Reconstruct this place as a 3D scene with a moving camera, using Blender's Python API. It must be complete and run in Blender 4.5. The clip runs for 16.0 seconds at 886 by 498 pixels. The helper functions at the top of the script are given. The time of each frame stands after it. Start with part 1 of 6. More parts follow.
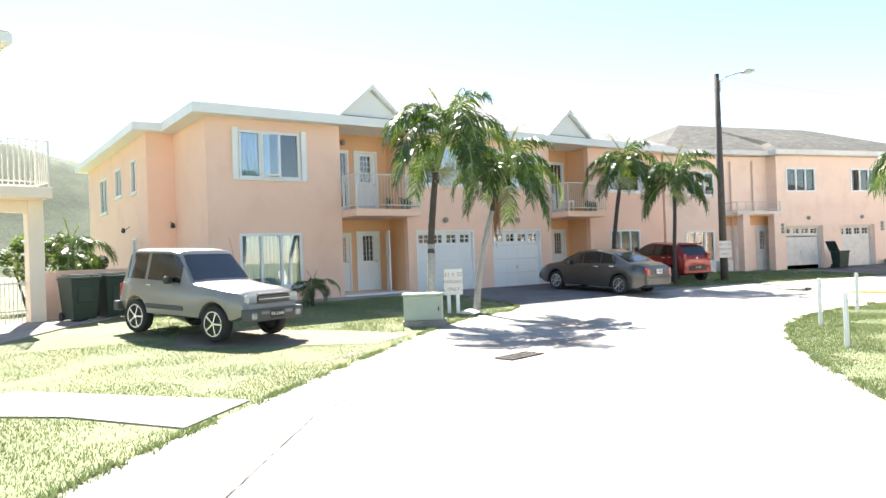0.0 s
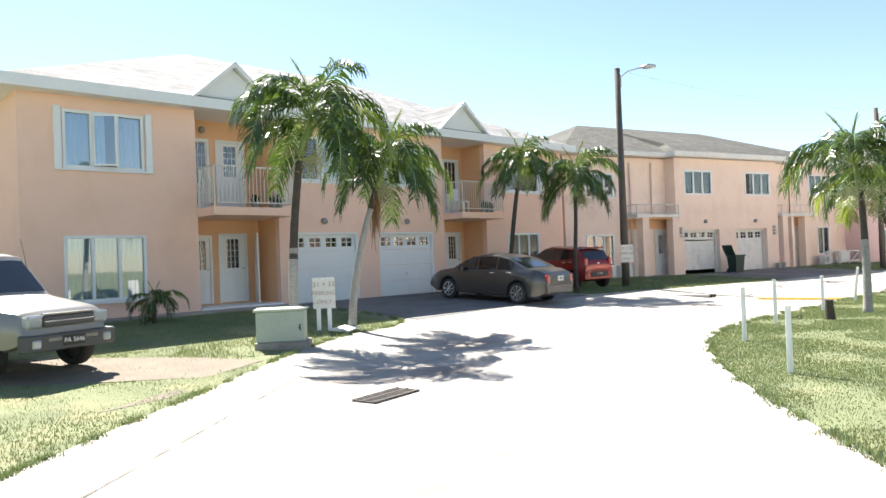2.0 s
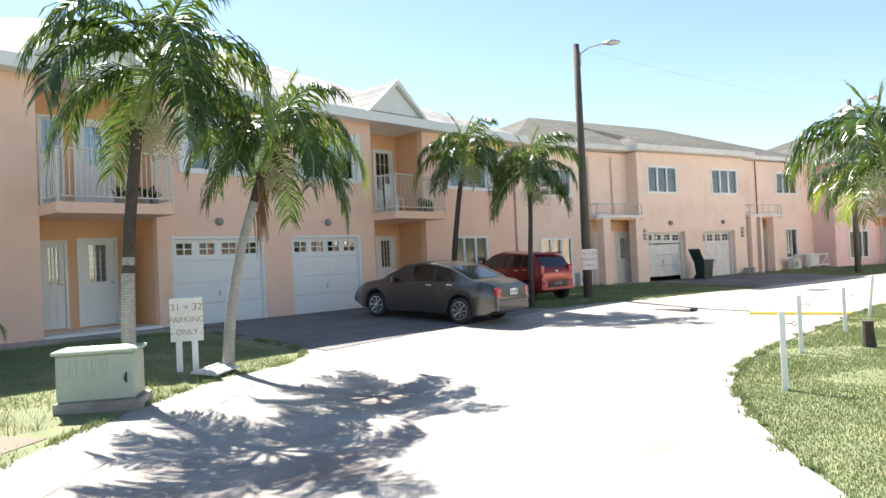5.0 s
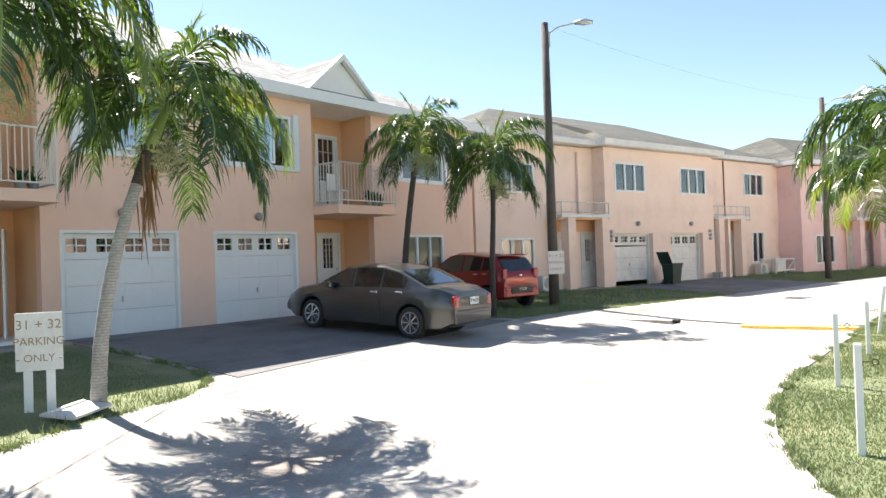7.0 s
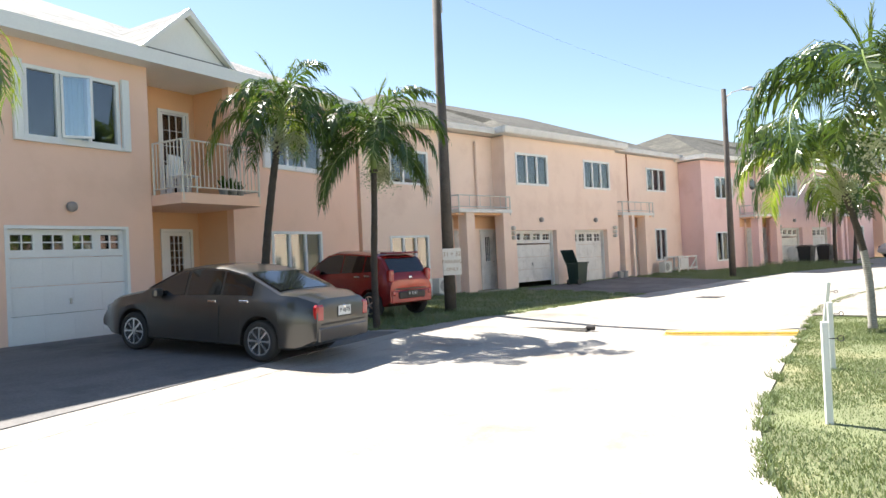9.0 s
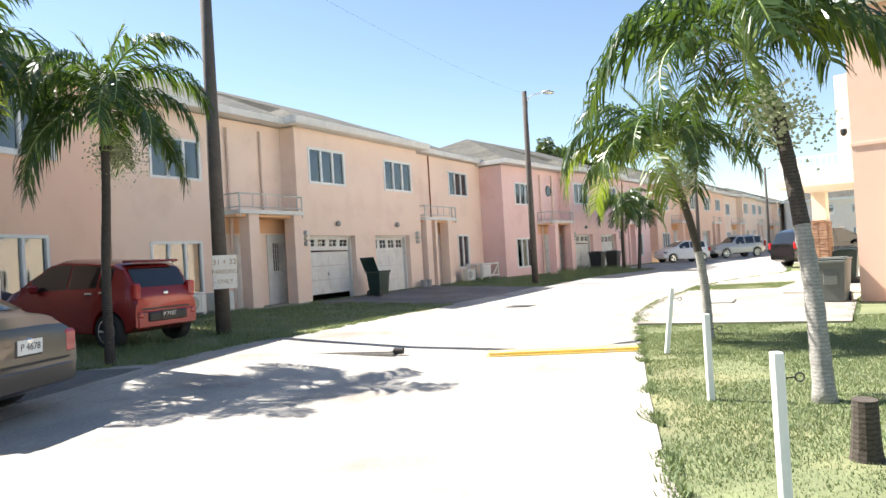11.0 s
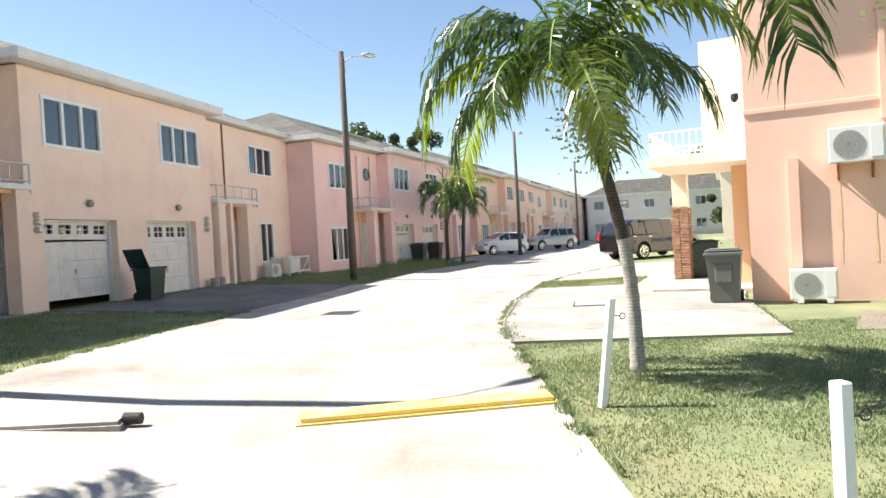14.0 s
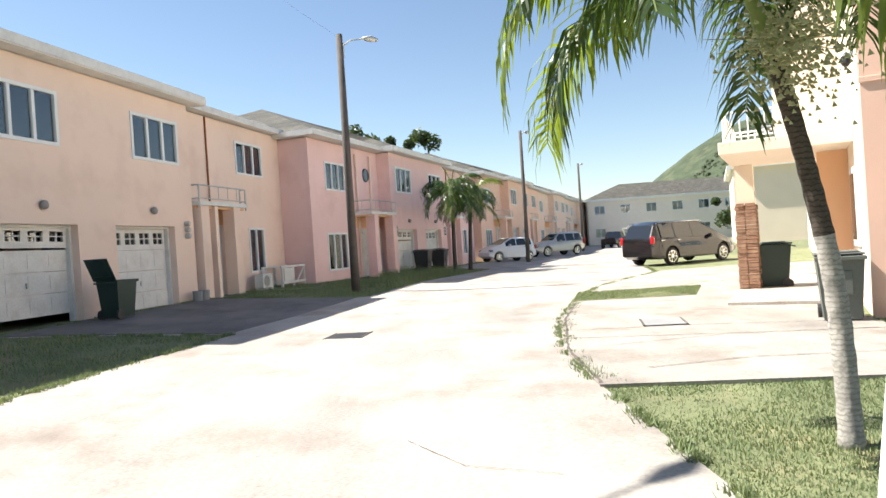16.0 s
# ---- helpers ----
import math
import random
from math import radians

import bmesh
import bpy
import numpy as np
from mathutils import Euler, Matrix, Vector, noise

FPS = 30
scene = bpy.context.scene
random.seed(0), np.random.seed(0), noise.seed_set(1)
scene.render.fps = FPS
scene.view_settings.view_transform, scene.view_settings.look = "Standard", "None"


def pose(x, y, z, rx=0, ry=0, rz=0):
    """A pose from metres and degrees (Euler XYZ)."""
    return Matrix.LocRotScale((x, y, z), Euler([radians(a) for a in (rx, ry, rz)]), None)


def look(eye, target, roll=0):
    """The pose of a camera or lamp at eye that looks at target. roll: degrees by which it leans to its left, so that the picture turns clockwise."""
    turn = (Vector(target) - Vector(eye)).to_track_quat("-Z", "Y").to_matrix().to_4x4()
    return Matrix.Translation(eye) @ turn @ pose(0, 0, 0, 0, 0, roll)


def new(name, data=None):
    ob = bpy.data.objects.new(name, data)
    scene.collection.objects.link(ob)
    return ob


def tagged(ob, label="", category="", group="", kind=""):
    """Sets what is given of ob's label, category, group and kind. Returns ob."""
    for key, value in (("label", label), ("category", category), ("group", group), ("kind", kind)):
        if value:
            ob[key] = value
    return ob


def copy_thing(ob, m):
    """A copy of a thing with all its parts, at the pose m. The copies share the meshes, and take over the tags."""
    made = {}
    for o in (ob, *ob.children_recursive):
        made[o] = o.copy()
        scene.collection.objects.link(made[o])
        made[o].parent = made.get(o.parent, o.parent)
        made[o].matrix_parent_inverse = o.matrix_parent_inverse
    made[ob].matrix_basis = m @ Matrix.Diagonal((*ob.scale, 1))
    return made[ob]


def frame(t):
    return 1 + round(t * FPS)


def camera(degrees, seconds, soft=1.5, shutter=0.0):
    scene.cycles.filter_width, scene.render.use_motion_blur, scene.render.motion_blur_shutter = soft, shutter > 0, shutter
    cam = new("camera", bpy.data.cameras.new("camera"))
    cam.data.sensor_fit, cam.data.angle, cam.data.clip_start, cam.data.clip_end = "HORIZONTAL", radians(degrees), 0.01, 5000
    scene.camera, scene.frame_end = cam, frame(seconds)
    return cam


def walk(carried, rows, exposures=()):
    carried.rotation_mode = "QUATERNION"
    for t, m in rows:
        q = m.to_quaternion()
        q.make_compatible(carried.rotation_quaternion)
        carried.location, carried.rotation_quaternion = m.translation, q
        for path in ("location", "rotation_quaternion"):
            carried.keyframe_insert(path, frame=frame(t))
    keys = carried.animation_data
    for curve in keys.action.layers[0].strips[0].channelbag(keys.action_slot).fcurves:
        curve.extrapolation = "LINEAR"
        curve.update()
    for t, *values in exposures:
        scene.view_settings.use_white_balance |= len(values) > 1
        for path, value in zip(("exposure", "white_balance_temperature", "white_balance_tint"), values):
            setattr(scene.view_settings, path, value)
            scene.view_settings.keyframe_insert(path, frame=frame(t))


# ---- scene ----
cam = camera(64.0, 16.0)
PATH = [
    (0, (-16.666, -20.369, 1.486), (-15.512, -18.735, 1.508), -2.1),
    (0.5, (-16.074, -19.903, 1.454), (-14.814, -18.35, 1.476), -2.1),
    (1, (-15.553, -19.451, 1.453), (-14.226, -17.955, 1.478), -2.2),
    (1.5, (-15.016, -19.023, 1.458), (-13.672, -17.543, 1.486), -2.3),
    (2, (-14.518, -18.548, 1.479), (-13.15, -17.089, 1.505), -2.3),
    (2.5, (-13.956, -18.106, 1.482), (-12.57, -16.664, 1.505), -2.5),
    (3, (-13.497, -17.622, 1.516), (-12.095, -16.196, 1.539), -2.4),
    (3.5, (-12.949, -17.186, 1.535), (-11.537, -15.77, 1.555), -2.5),
    (4, (-12.418, -16.751, 1.528), (-10.99, -15.35, 1.558), -2.4),
    (4.5, (-11.849, -16.389, 1.532), (-10.402, -15.01, 1.562), -2.7),
    (5, (-11.249, -15.959, 1.546), (-9.782, -14.599, 1.58), -2.7),
    (5.2, (-11.038, -15.814, 1.573), (-9.554, -14.473, 1.608), -2.7),
    (7.3, (-8.918, -14.042, 1.616), (-7.358, -12.791, 1.646), -2.1),
    (7.5, (-8.634, -13.887, 1.549), (-7.068, -12.643, 1.588), -2.3),
    (8, (-7.947, -13.518, 1.525), (-6.364, -12.296, 1.565), -2.5),
    (8.5, (-7.301, -13.179, 1.501), (-5.659, -12.038, 1.538), -2.5),
    (9, (-6.597, -12.902, 1.495), (-4.887, -11.865, 1.519), -2.7),
    (9.5, (-5.974, -12.578, 1.509), (-4.181, -11.691, 1.532), -2.7),
    (9.7, (-5.717, -12.464, 1.488), (-3.901, -11.626, 1.51), -2.6),
    (11.8, (-2.6, -11.537, 1.407), (-0.628, -11.206, 1.407), -3.5),
    (12, (-2.299, -11.516, 1.411), (-0.319, -11.229, 1.401), -3.3),
    (12.5, (-1.608, -11.334, 1.397), (0.385, -11.17, 1.38), -3.2),
    (13, (-0.89, -11.139, 1.4), (1.109, -11.07, 1.377), -3.4),
    (13.5, (-0.12, -10.962, 1.375), (1.88, -10.923, 1.349), -3.4),
    (14, (0.666, -10.825, 1.374), (2.666, -10.833, 1.345), -3.3),
    (14.5, (1.426, -10.692, 1.38), (3.426, -10.731, 1.347), -3.4),
    (15, (2.121, -10.501, 1.383), (4.12, -10.561, 1.36), -3.4),
    (15.5, (2.792, -10.285, 1.359), (4.791, -10.342, 1.347), -3.5),
    (16, (3.5, -10.175, 1.36), (5.499, -10.207, 1.35), -3.8),
]
EXPOSURES = [(0.0, 2.1), (0.5, 1.92), (1.0, 1.75), (1.5, 1.7), (3.0, 1.72), (8.5, 1.66), (12.5, 1.57), (14.0, 1.46), (15.5, 1.36), (16.0, 1.36)]
walk(cam, [(t, look(eye, target, roll)) for t, eye, target, roll in PATH], EXPOSURES)

# ---- world and sun ----
SUN_EL, SUN_AZ = radians(50), (0.225, 0.974)  # the sun stands behind the first house
world = bpy.data.worlds.new("world")
scene.world = world
world.use_nodes = True
wn = world.node_tree
wn.nodes.clear()
sky = wn.nodes.new("ShaderNodeTexSky")
sky.sky_type, sky.sun_disc = "NISHITA", False
sky.sun_elevation, sky.sun_rotation = SUN_EL, math.atan2(SUN_AZ[0], SUN_AZ[1])
sky.air_density, sky.dust_density, sky.ozone_density = 1.0, 0.2, 0.8
bg = wn.nodes.new("ShaderNodeBackground")
bg.inputs[1].default_value = 0.066
wo = wn.nodes.new("ShaderNodeOutputWorld")
wn.links.new(sky.outputs[0], bg.inputs[0])
wn.links.new(bg.outputs[0], wo.inputs[0])
sun = new("sun", bpy.data.lights.new("sun", "SUN"))
sun.data.energy, sun.data.angle, sun.data.color = 5.0, radians(0.53), (1.0, 0.95, 0.87)
sun.matrix_world = look((0, 0, 30), (-SUN_AZ[0] * math.cos(SUN_EL), -SUN_AZ[1] * math.cos(SUN_EL), 30 - math.sin(SUN_EL)))


# ---- materials ----
def mat(name, color, rough=0.8, metal=0.0, vary=0.12, scale=2.0, fine=40.0, bump=0.0, spec=0.5, dirt=None, dirt_amt=0.0, dirt_scale=0.8, rnd=0.0, coat=0.0):
    m = bpy.data.materials.new(name)
    m.use_nodes = True
    nt = m.node_tree
    b = nt.nodes["Principled BSDF"]
    b.inputs["Roughness"].default_value, b.inputs["Metallic"].default_value = rough, metal
    b.inputs["Specular IOR Level"].default_value, b.inputs["Coat Weight"].default_value = spec, coat
    N, L = nt.nodes.new, nt.links.new
    tc = N("ShaderNodeTexCoord")
    n1, n2 = N("ShaderNodeTexNoise"), N("ShaderNodeTexNoise")
    n1.inputs["Scale"].default_value, n2.inputs["Scale"].default_value = scale, fine
    n1.inputs["Detail"].default_value = 5
    L(tc.outputs["Object"], n1.inputs["Vector"])
    L(tc.outputs["Object"], n2.inputs["Vector"])
    add = N("ShaderNodeMath")
    add.operation = "ADD"
    L(n1.outputs[0], add.inputs[0])
    L(n2.outputs[0], add.inputs[1])
    mr = N("ShaderNodeMapRange")
    mr.inputs["From Min"].default_value, mr.inputs["From Max"].default_value = 0.6, 1.4
    mr.inputs["To Min"].default_value, mr.inputs["To Max"].default_value = 1 - vary, 1 + vary
    L(add.outputs[0], mr.inputs["Value"])
    mul = N("ShaderNodeVectorMath")
    mul.operation = "SCALE"
    mul.inputs[0].default_value = color
    L(mr.outputs[0], mul.inputs["Scale"])
    out = mul.outputs[0]
    if rnd:
        oi = N("ShaderNodeObjectInfo")
        r2 = N("ShaderNodeMapRange")
        r2.inputs["To Min"].default_value, r2.inputs["To Max"].default_value = 1 - rnd, 1 + rnd
        L(oi.outputs["Random"], r2.inputs["Value"])
        m3 = N("ShaderNodeVectorMath")
        m3.operation = "SCALE"
        L(out, m3.inputs[0])
        L(r2.outputs[0], m3.inputs["Scale"])
        out = m3.outputs[0]
    if dirt:
        n3 = N("ShaderNodeTexNoise")
        n3.inputs["Scale"].default_value, n3.inputs["Detail"].default_value = dirt_scale, 8
        n3.inputs["Roughness"].default_value = 0.65
        L(tc.outputs["Object"], n3.inputs["Vector"])
        r3 = N("ShaderNodeMapRange")
        r3.inputs["From Min"].default_value, r3.inputs["From Max"].default_value = 0.5, 0.72
        r3.inputs["To Max"].default_value = dirt_amt
        L(n3.outputs[0], r3.inputs["Value"])
        mx = N("ShaderNodeMix")
        mx.data_type = "RGBA"
        L(r3.outputs[0], mx.inputs["Factor"])
        L(out, mx.inputs[6])
        mx.inputs[7].default_value = (*dirt, 1)
        out = mx.outputs[2]
    L(out, b.inputs["Base Color"])
    if bump:
        bp = N("ShaderNodeBump")
        bp.inputs["Strength"].default_value, bp.inputs["Distance"].default_value = bump, 0.01
        L(n2.outputs[0], bp.inputs["Height"])
        L(bp.outputs[0], b.inputs["Normal"])
    return m


def leafmat(name, color, trans=0.5, rough=0.45, vary=0.35):
    m = mat(name, color, rough, vary=vary, scale=6, fine=30, rnd=0.12)
    nt = m.node_tree
    b, o = nt.nodes["Principled BSDF"], nt.nodes["Material Output"]
    tr, ms = nt.nodes.new("ShaderNodeBsdfTranslucent"), nt.nodes.new("ShaderNodeMixShader")
    tr.inputs[0].default_value = (color[0] * 3.2, color[1] * 2.9, color[2] * 1.5, 1)
    ms.inputs[0].default_value = trans * 0.6
    nt.links.new(b.outputs[0], ms.inputs[1])
    nt.links.new(tr.outputs[0], ms.inputs[2])
    nt.links.new(ms.outputs[0], o.inputs[0])
    return m


def shinglemat(name, color, worn):
    """Asphalt shingles: courses down the slope, each tab a little lighter or darker, with weathered patches."""
    m = mat(name, color, 0.95, vary=0.3, scale=1.5, fine=14, bump=0.5, dirt=worn, dirt_amt=0.8, dirt_scale=1.2)
    nt = m.node_tree
    N, L = nt.nodes.new, nt.links.new
    b = nt.nodes["Principled BSDF"]
    src = b.inputs["Base Color"].links[0].from_socket
    tc, mp, br, mx = N("ShaderNodeTexCoord"), N("ShaderNodeMapping"), N("ShaderNodeTexBrick"), N("ShaderNodeVectorMath")
    mp.inputs["Rotation"].default_value = (radians(90), 0, 0)
    L(tc.outputs["Object"], mp.inputs["Vector"])
    L(mp.outputs[0], br.inputs["Vector"])
    br.inputs["Color1"].default_value, br.inputs["Color2"].default_value, br.inputs["Mortar"].default_value = (0.7, 0.7, 0.7, 1), (1.3, 1.3, 1.3, 1), (0.4, 0.4, 0.4, 1)
    br.inputs["Scale"].default_value, br.inputs["Mortar Size"].default_value = 1.0, 0.006
    br.inputs["Brick Width"].default_value, br.inputs["Row Height"].default_value = 0.32, 0.065
    mx.operation = "MULTIPLY"
    L(src, mx.inputs[0])
    L(br.outputs[0], mx.inputs[1])
    L(mx.outputs[0], b.inputs["Base Color"])
    return m


def worn_road(m):
    """Adds long pale-brown traffic stains and fine specks to a concrete material."""
    nt = m.node_tree
    N, L = nt.nodes.new, nt.links.new
    b = nt.nodes["Principled BSDF"]
    src = b.inputs["Base Color"].links[0].from_socket
    tc = N("ShaderNodeTexCoord")
    for scale, sx, lo, hi, depth, detail in ((0.9, 0.28, 0.45, 0.75, 0.3, 7), (0.16, 1.0, 0.48, 0.62, 0.16, 4), (9.0, 1.0, 0.66, 0.78, 0.35, 3)):
        mp, nz, rg, sc = N("ShaderNodeMapping"), N("ShaderNodeTexNoise"), N("ShaderNodeMapRange"), N("ShaderNodeVectorMath")
        mp.inputs["Scale"].default_value = (sx, 1, 1)
        L(tc.outputs["Object"], mp.inputs["Vector"])
        L(mp.outputs[0], nz.inputs["Vector"])
        nz.inputs["Scale"].default_value, nz.inputs["Detail"].default_value, nz.inputs["Roughness"].default_value = scale, detail, 0.65
        rg.inputs["From Min"].default_value, rg.inputs["From Max"].default_value = lo, hi
        rg.inputs["To Min"].default_value, rg.inputs["To Max"].default_value = 1.0, 1.0 - depth
        L(nz.outputs[0], rg.inputs["Value"])
        sc.operation = "SCALE"
        L(src, sc.inputs[0])
        L(rg.outputs[0], sc.inputs["Scale"])
        src = sc.outputs[0]
    L(src, b.inputs["Base Color"])
    return m


def barkmat(name, color, ring):
    """Palm bark: close leaf-scar rings round the trunk over blotchy fibre."""
    m = mat(name, color, 0.9, vary=0.35, scale=5, fine=26, bump=0.6)
    nt = m.node_tree
    N, L = nt.nodes.new, nt.links.new
    b = nt.nodes["Principled BSDF"]
    src = b.inputs["Base Color"].links[0].from_socket
    tc, wv, rp, mx = N("ShaderNodeTexCoord"), N("ShaderNodeTexWave"), N("ShaderNodeMapRange"), N("ShaderNodeMix")
    wv.bands_direction = "Z"
    wv.inputs["Scale"].default_value, wv.inputs["Distortion"].default_value = 9.0, 4.5
    wv.inputs["Detail"].default_value, wv.inputs["Detail Scale"].default_value = 3, 3.5
    L(tc.outputs["Object"], wv.inputs["Vector"])
    rp.inputs["From Min"].default_value, rp.inputs["From Max"].default_value = 0.6, 1.0
    L(wv.outputs["Fac"], rp.inputs["Value"])
    mx.data_type = "RGBA"
    L(rp.outputs[0], mx.inputs["Factor"])
    L(src, mx.inputs[6])
    mx.inputs[7].default_value = (*ring, 1)
    L(mx.outputs[2], b.inputs["Base Color"])
    return m


PEACH = mat("peach_paint", (0.88, 0.6, 0.46), 0.85, vary=0.05, scale=0.7, fine=60, bump=0.25, dirt=(0.66, 0.41, 0.27), dirt_amt=0.3)
PORCH = mat("orange_porch_paint", (0.78, 0.47, 0.27), 0.85, vary=0.05, scale=0.7, fine=60, bump=0.2)
PINK = mat("pale_pink_paint", (0.87, 0.68, 0.56), 0.85, vary=0.05, scale=0.7, fine=60, bump=0.25, dirt=(0.6, 0.4, 0.3), dirt_amt=0.35)
ROSE = mat("rose_paint", (0.84, 0.59, 0.55), 0.85, vary=0.05, scale=0.7, fine=60, bump=0.25, dirt=(0.6, 0.34, 0.28), dirt_amt=0.35)
CREAM = mat("cream_paint", (0.86, 0.73, 0.58), 0.85, vary=0.05, scale=0.7, fine=60, bump=0.2)
WHITE = mat("white_paint", (0.8, 0.8, 0.78), 0.5, vary=0.04, scale=2, fine=30)
OLDWHITE = mat("weathered_white_paint", (0.74, 0.72, 0.68), 0.6, vary=0.1, scale=3, fine=25, dirt=(0.4, 0.36, 0.3), dirt_amt=0.35, dirt_scale=2.5)
SHINGLE_L = shinglemat("pale_shingle", (0.24, 0.235, 0.23), (0.38, 0.37, 0.355))
SHINGLE_D = shinglemat("grey_shingle", (0.075, 0.072, 0.06), (0.14, 0.13, 0.105))
METAL = mat("galvanised_rail", (0.55, 0.54, 0.5), 0.45, metal=0.5, vary=0.15)
RAILPAINT = mat("cream_rail_paint", (0.72, 0.68, 0.6), 0.5, vary=0.1)
CONC = worn_road(mat("worn_concrete", (0.4, 0.37, 0.33), 0.9, vary=0.25, scale=0.5, fine=30, bump=0.3, dirt=(0.25, 0.19, 0.155), dirt_amt=0.85, dirt_scale=0.6))
WALK = worn_road(mat("pavement_concrete", (0.36, 0.33, 0.29), 0.9, vary=0.25, scale=1.0, fine=30, bump=0.4, dirt=(0.22, 0.17, 0.135), dirt_amt=0.85, dirt_scale=0.8))
CRACK = mat("dark_joint", (0.12, 0.1, 0.085), 0.95)
GRASS = mat("lawn", (0.165, 0.185, 0.09), 0.95, vary=0.4, scale=1.2, fine=60, bump=0.8, dirt=(0.3, 0.265, 0.14), dirt_amt=0.8, dirt_scale=0.7)
BLADE = leafmat("grass_blade", (0.16, 0.205, 0.1), 0.15, 0.85)
DIRT = mat("bare_earth", (0.2, 0.165, 0.125), 0.95, vary=0.25, scale=2, fine=40, bump=0.6)
LEAF = leafmat("palm_leaf", (0.036, 0.066, 0.017), 0.5, 0.26)
LEAFY = leafmat("young_palm_leaf", (0.09, 0.13, 0.022), 0.75, 0.3)
DEAD = leafmat("dead_palm_leaf", (0.22, 0.13, 0.06), 0.3, 0.8)
TRUNK = barkmat("palm_bark", (0.075, 0.06, 0.048), (0.035, 0.028, 0.023))
TRUNKW = barkmat("whitewashed_bark", (0.34, 0.325, 0.3), (0.23, 0.215, 0.195))
BLACK = mat("black_plastic", (0.03, 0.03, 0.03), 0.5)
TYRE = mat("tyre_rubber", (0.025, 0.025, 0.025), 0.85)
GREENBIN = mat("dark_green_plastic", (0.012, 0.035, 0.028), 0.45)
POLE = mat("weathered_timber_pole", (0.1, 0.085, 0.075), 0.9, vary=0.3, scale=5, fine=30)
YELLOW = mat("yellow_road_paint", (0.78, 0.55, 0.14), 0.8, vary=0.15, dirt=(0.62, 0.56, 0.45), dirt_amt=0.8, dirt_scale=2.5)
# stained concrete, its base darker than the road's to deepen the houses' shade
SHADED_DRIVE = worn_road(mat("shade_darkened_stained_concrete", (0.19, 0.18, 0.175), 0.9, vary=0.25, scale=0.6, fine=30, bump=0.4, dirt=(0.09, 0.085, 0.08), dirt_amt=0.85, dirt_scale=0.7))
RUBBER = mat("black_rubber", (0.035, 0.03, 0.03), 0.8, vary=0.3)
DARKIN = mat("dark_interior", (0.03, 0.03, 0.035), 0.9)
CURTAIN = mat("pale_curtain", (0.55, 0.6, 0.66), 0.9, vary=0.15, scale=6)
ACW = mat("air_conditioner_casing", (0.7, 0.7, 0.66), 0.5, vary=0.06)
BOXG = mat("pale_green_cabinet_paint", (0.42, 0.47, 0.38), 0.6, vary=0.12, scale=3, dirt=(0.3, 0.27, 0.2), dirt_amt=0.4)
LETTER = mat("faded_brown_lettering", (0.36, 0.25, 0.16), 0.8, vary=0.2)
RUST = mat("rust", (0.3, 0.11, 0.04), 0.9, vary=0.3)
HILL = mat("scrub_hillside", (0.045, 0.062, 0.03), 0.95, vary=0.6, scale=0.12, fine=1.0, dirt=(0.15, 0.14, 0.085), dirt_amt=0.6, dirt_scale=0.03)


def glassmat(name, tint, clear=0.75):
    """A thin pane: it mirrors by Fresnel and lets most of the rest through."""
    m = bpy.data.materials.new(name)
    m.use_nodes = True
    nt = m.node_tree
    nt.nodes.clear()
    N, L = nt.nodes.new, nt.links.new
    t, g, f, x, o = N("ShaderNodeBsdfTransparent"), N("ShaderNodeBsdfGlossy"), N("ShaderNodeFresnel"), N("ShaderNodeMixShader"), N("ShaderNodeOutputMaterial")
    t.inputs[0].default_value = (tint[0], tint[1], tint[2], 1)
    g.inputs["Roughness"].default_value, f.inputs[0].default_value = 0.015, 2.5
    L(f.outputs[0], x.inputs[0])
    L(t.outputs[0], x.inputs[1])
    L(g.outputs[0], x.inputs[2])
    L(x.outputs[0], o.inputs[0])
    return m


GLASS = glassmat("window_glass", (0.86, 0.93, 0.98))
CARGLASS = mat("tinted_car_glass", (0.012, 0.014, 0.016), 0.04, vary=0.02, spec=0.9)
CURTAINS = [mat("curtain_" + k, c, 0.9, vary=0.15, scale=5) for k, c in (("blue", (0.6, 0.72, 0.8)), ("white", (0.8, 0.82, 0.82)), ("grey", (0.5, 0.6, 0.62)))]


# ---- geometry helpers ----
def part(name, bm, material, parent=None, label="", smooth=False):
    me = bpy.data.meshes.new(name)
    bmesh.ops.recalc_face_normals(bm, faces=bm.faces)
    bm.to_mesh(me)
    bm.free()
    for m in (material if isinstance(material, (list, tuple)) else [material]):
        me.materials.append(m)
    if smooth:
        me.polygons.foreach_set("use_smooth", [True] * len(me.polygons))
    ob = new(name, me)
    if parent:
        ob.parent = parent
    if label:
        ob["label"] = label
    return ob


def thing(name, m, label, category, group="", kind=""):
    e = new(name)
    e.empty_display_size = 0.3
    e.matrix_world = m
    return tagged(e, label, category, group, kind)


def box(bm, x0, x1, y0, y1, z0, z1, mi=0):
    v = [bm.verts.new((x, y, z)) for z in (z0, z1) for y in (y0, y1) for x in (x0, x1)]
    for f in ((0, 1, 3, 2), (4, 6, 7, 5), (0, 4, 5, 1), (2, 3, 7, 6), (0, 2, 6, 4), (1, 5, 7, 3)):
        bm.faces.new([v[i] for i in f]).material_index = mi
    return v


def boxes(*bs, bevel=0.0):
    bm = bmesh.new()
    for b in bs:
        box(bm, *b)
    if bevel:
        bmesh.ops.bevel(bm, geom=bm.edges[:], offset=bevel, segments=1, affect="EDGES")
    return bm


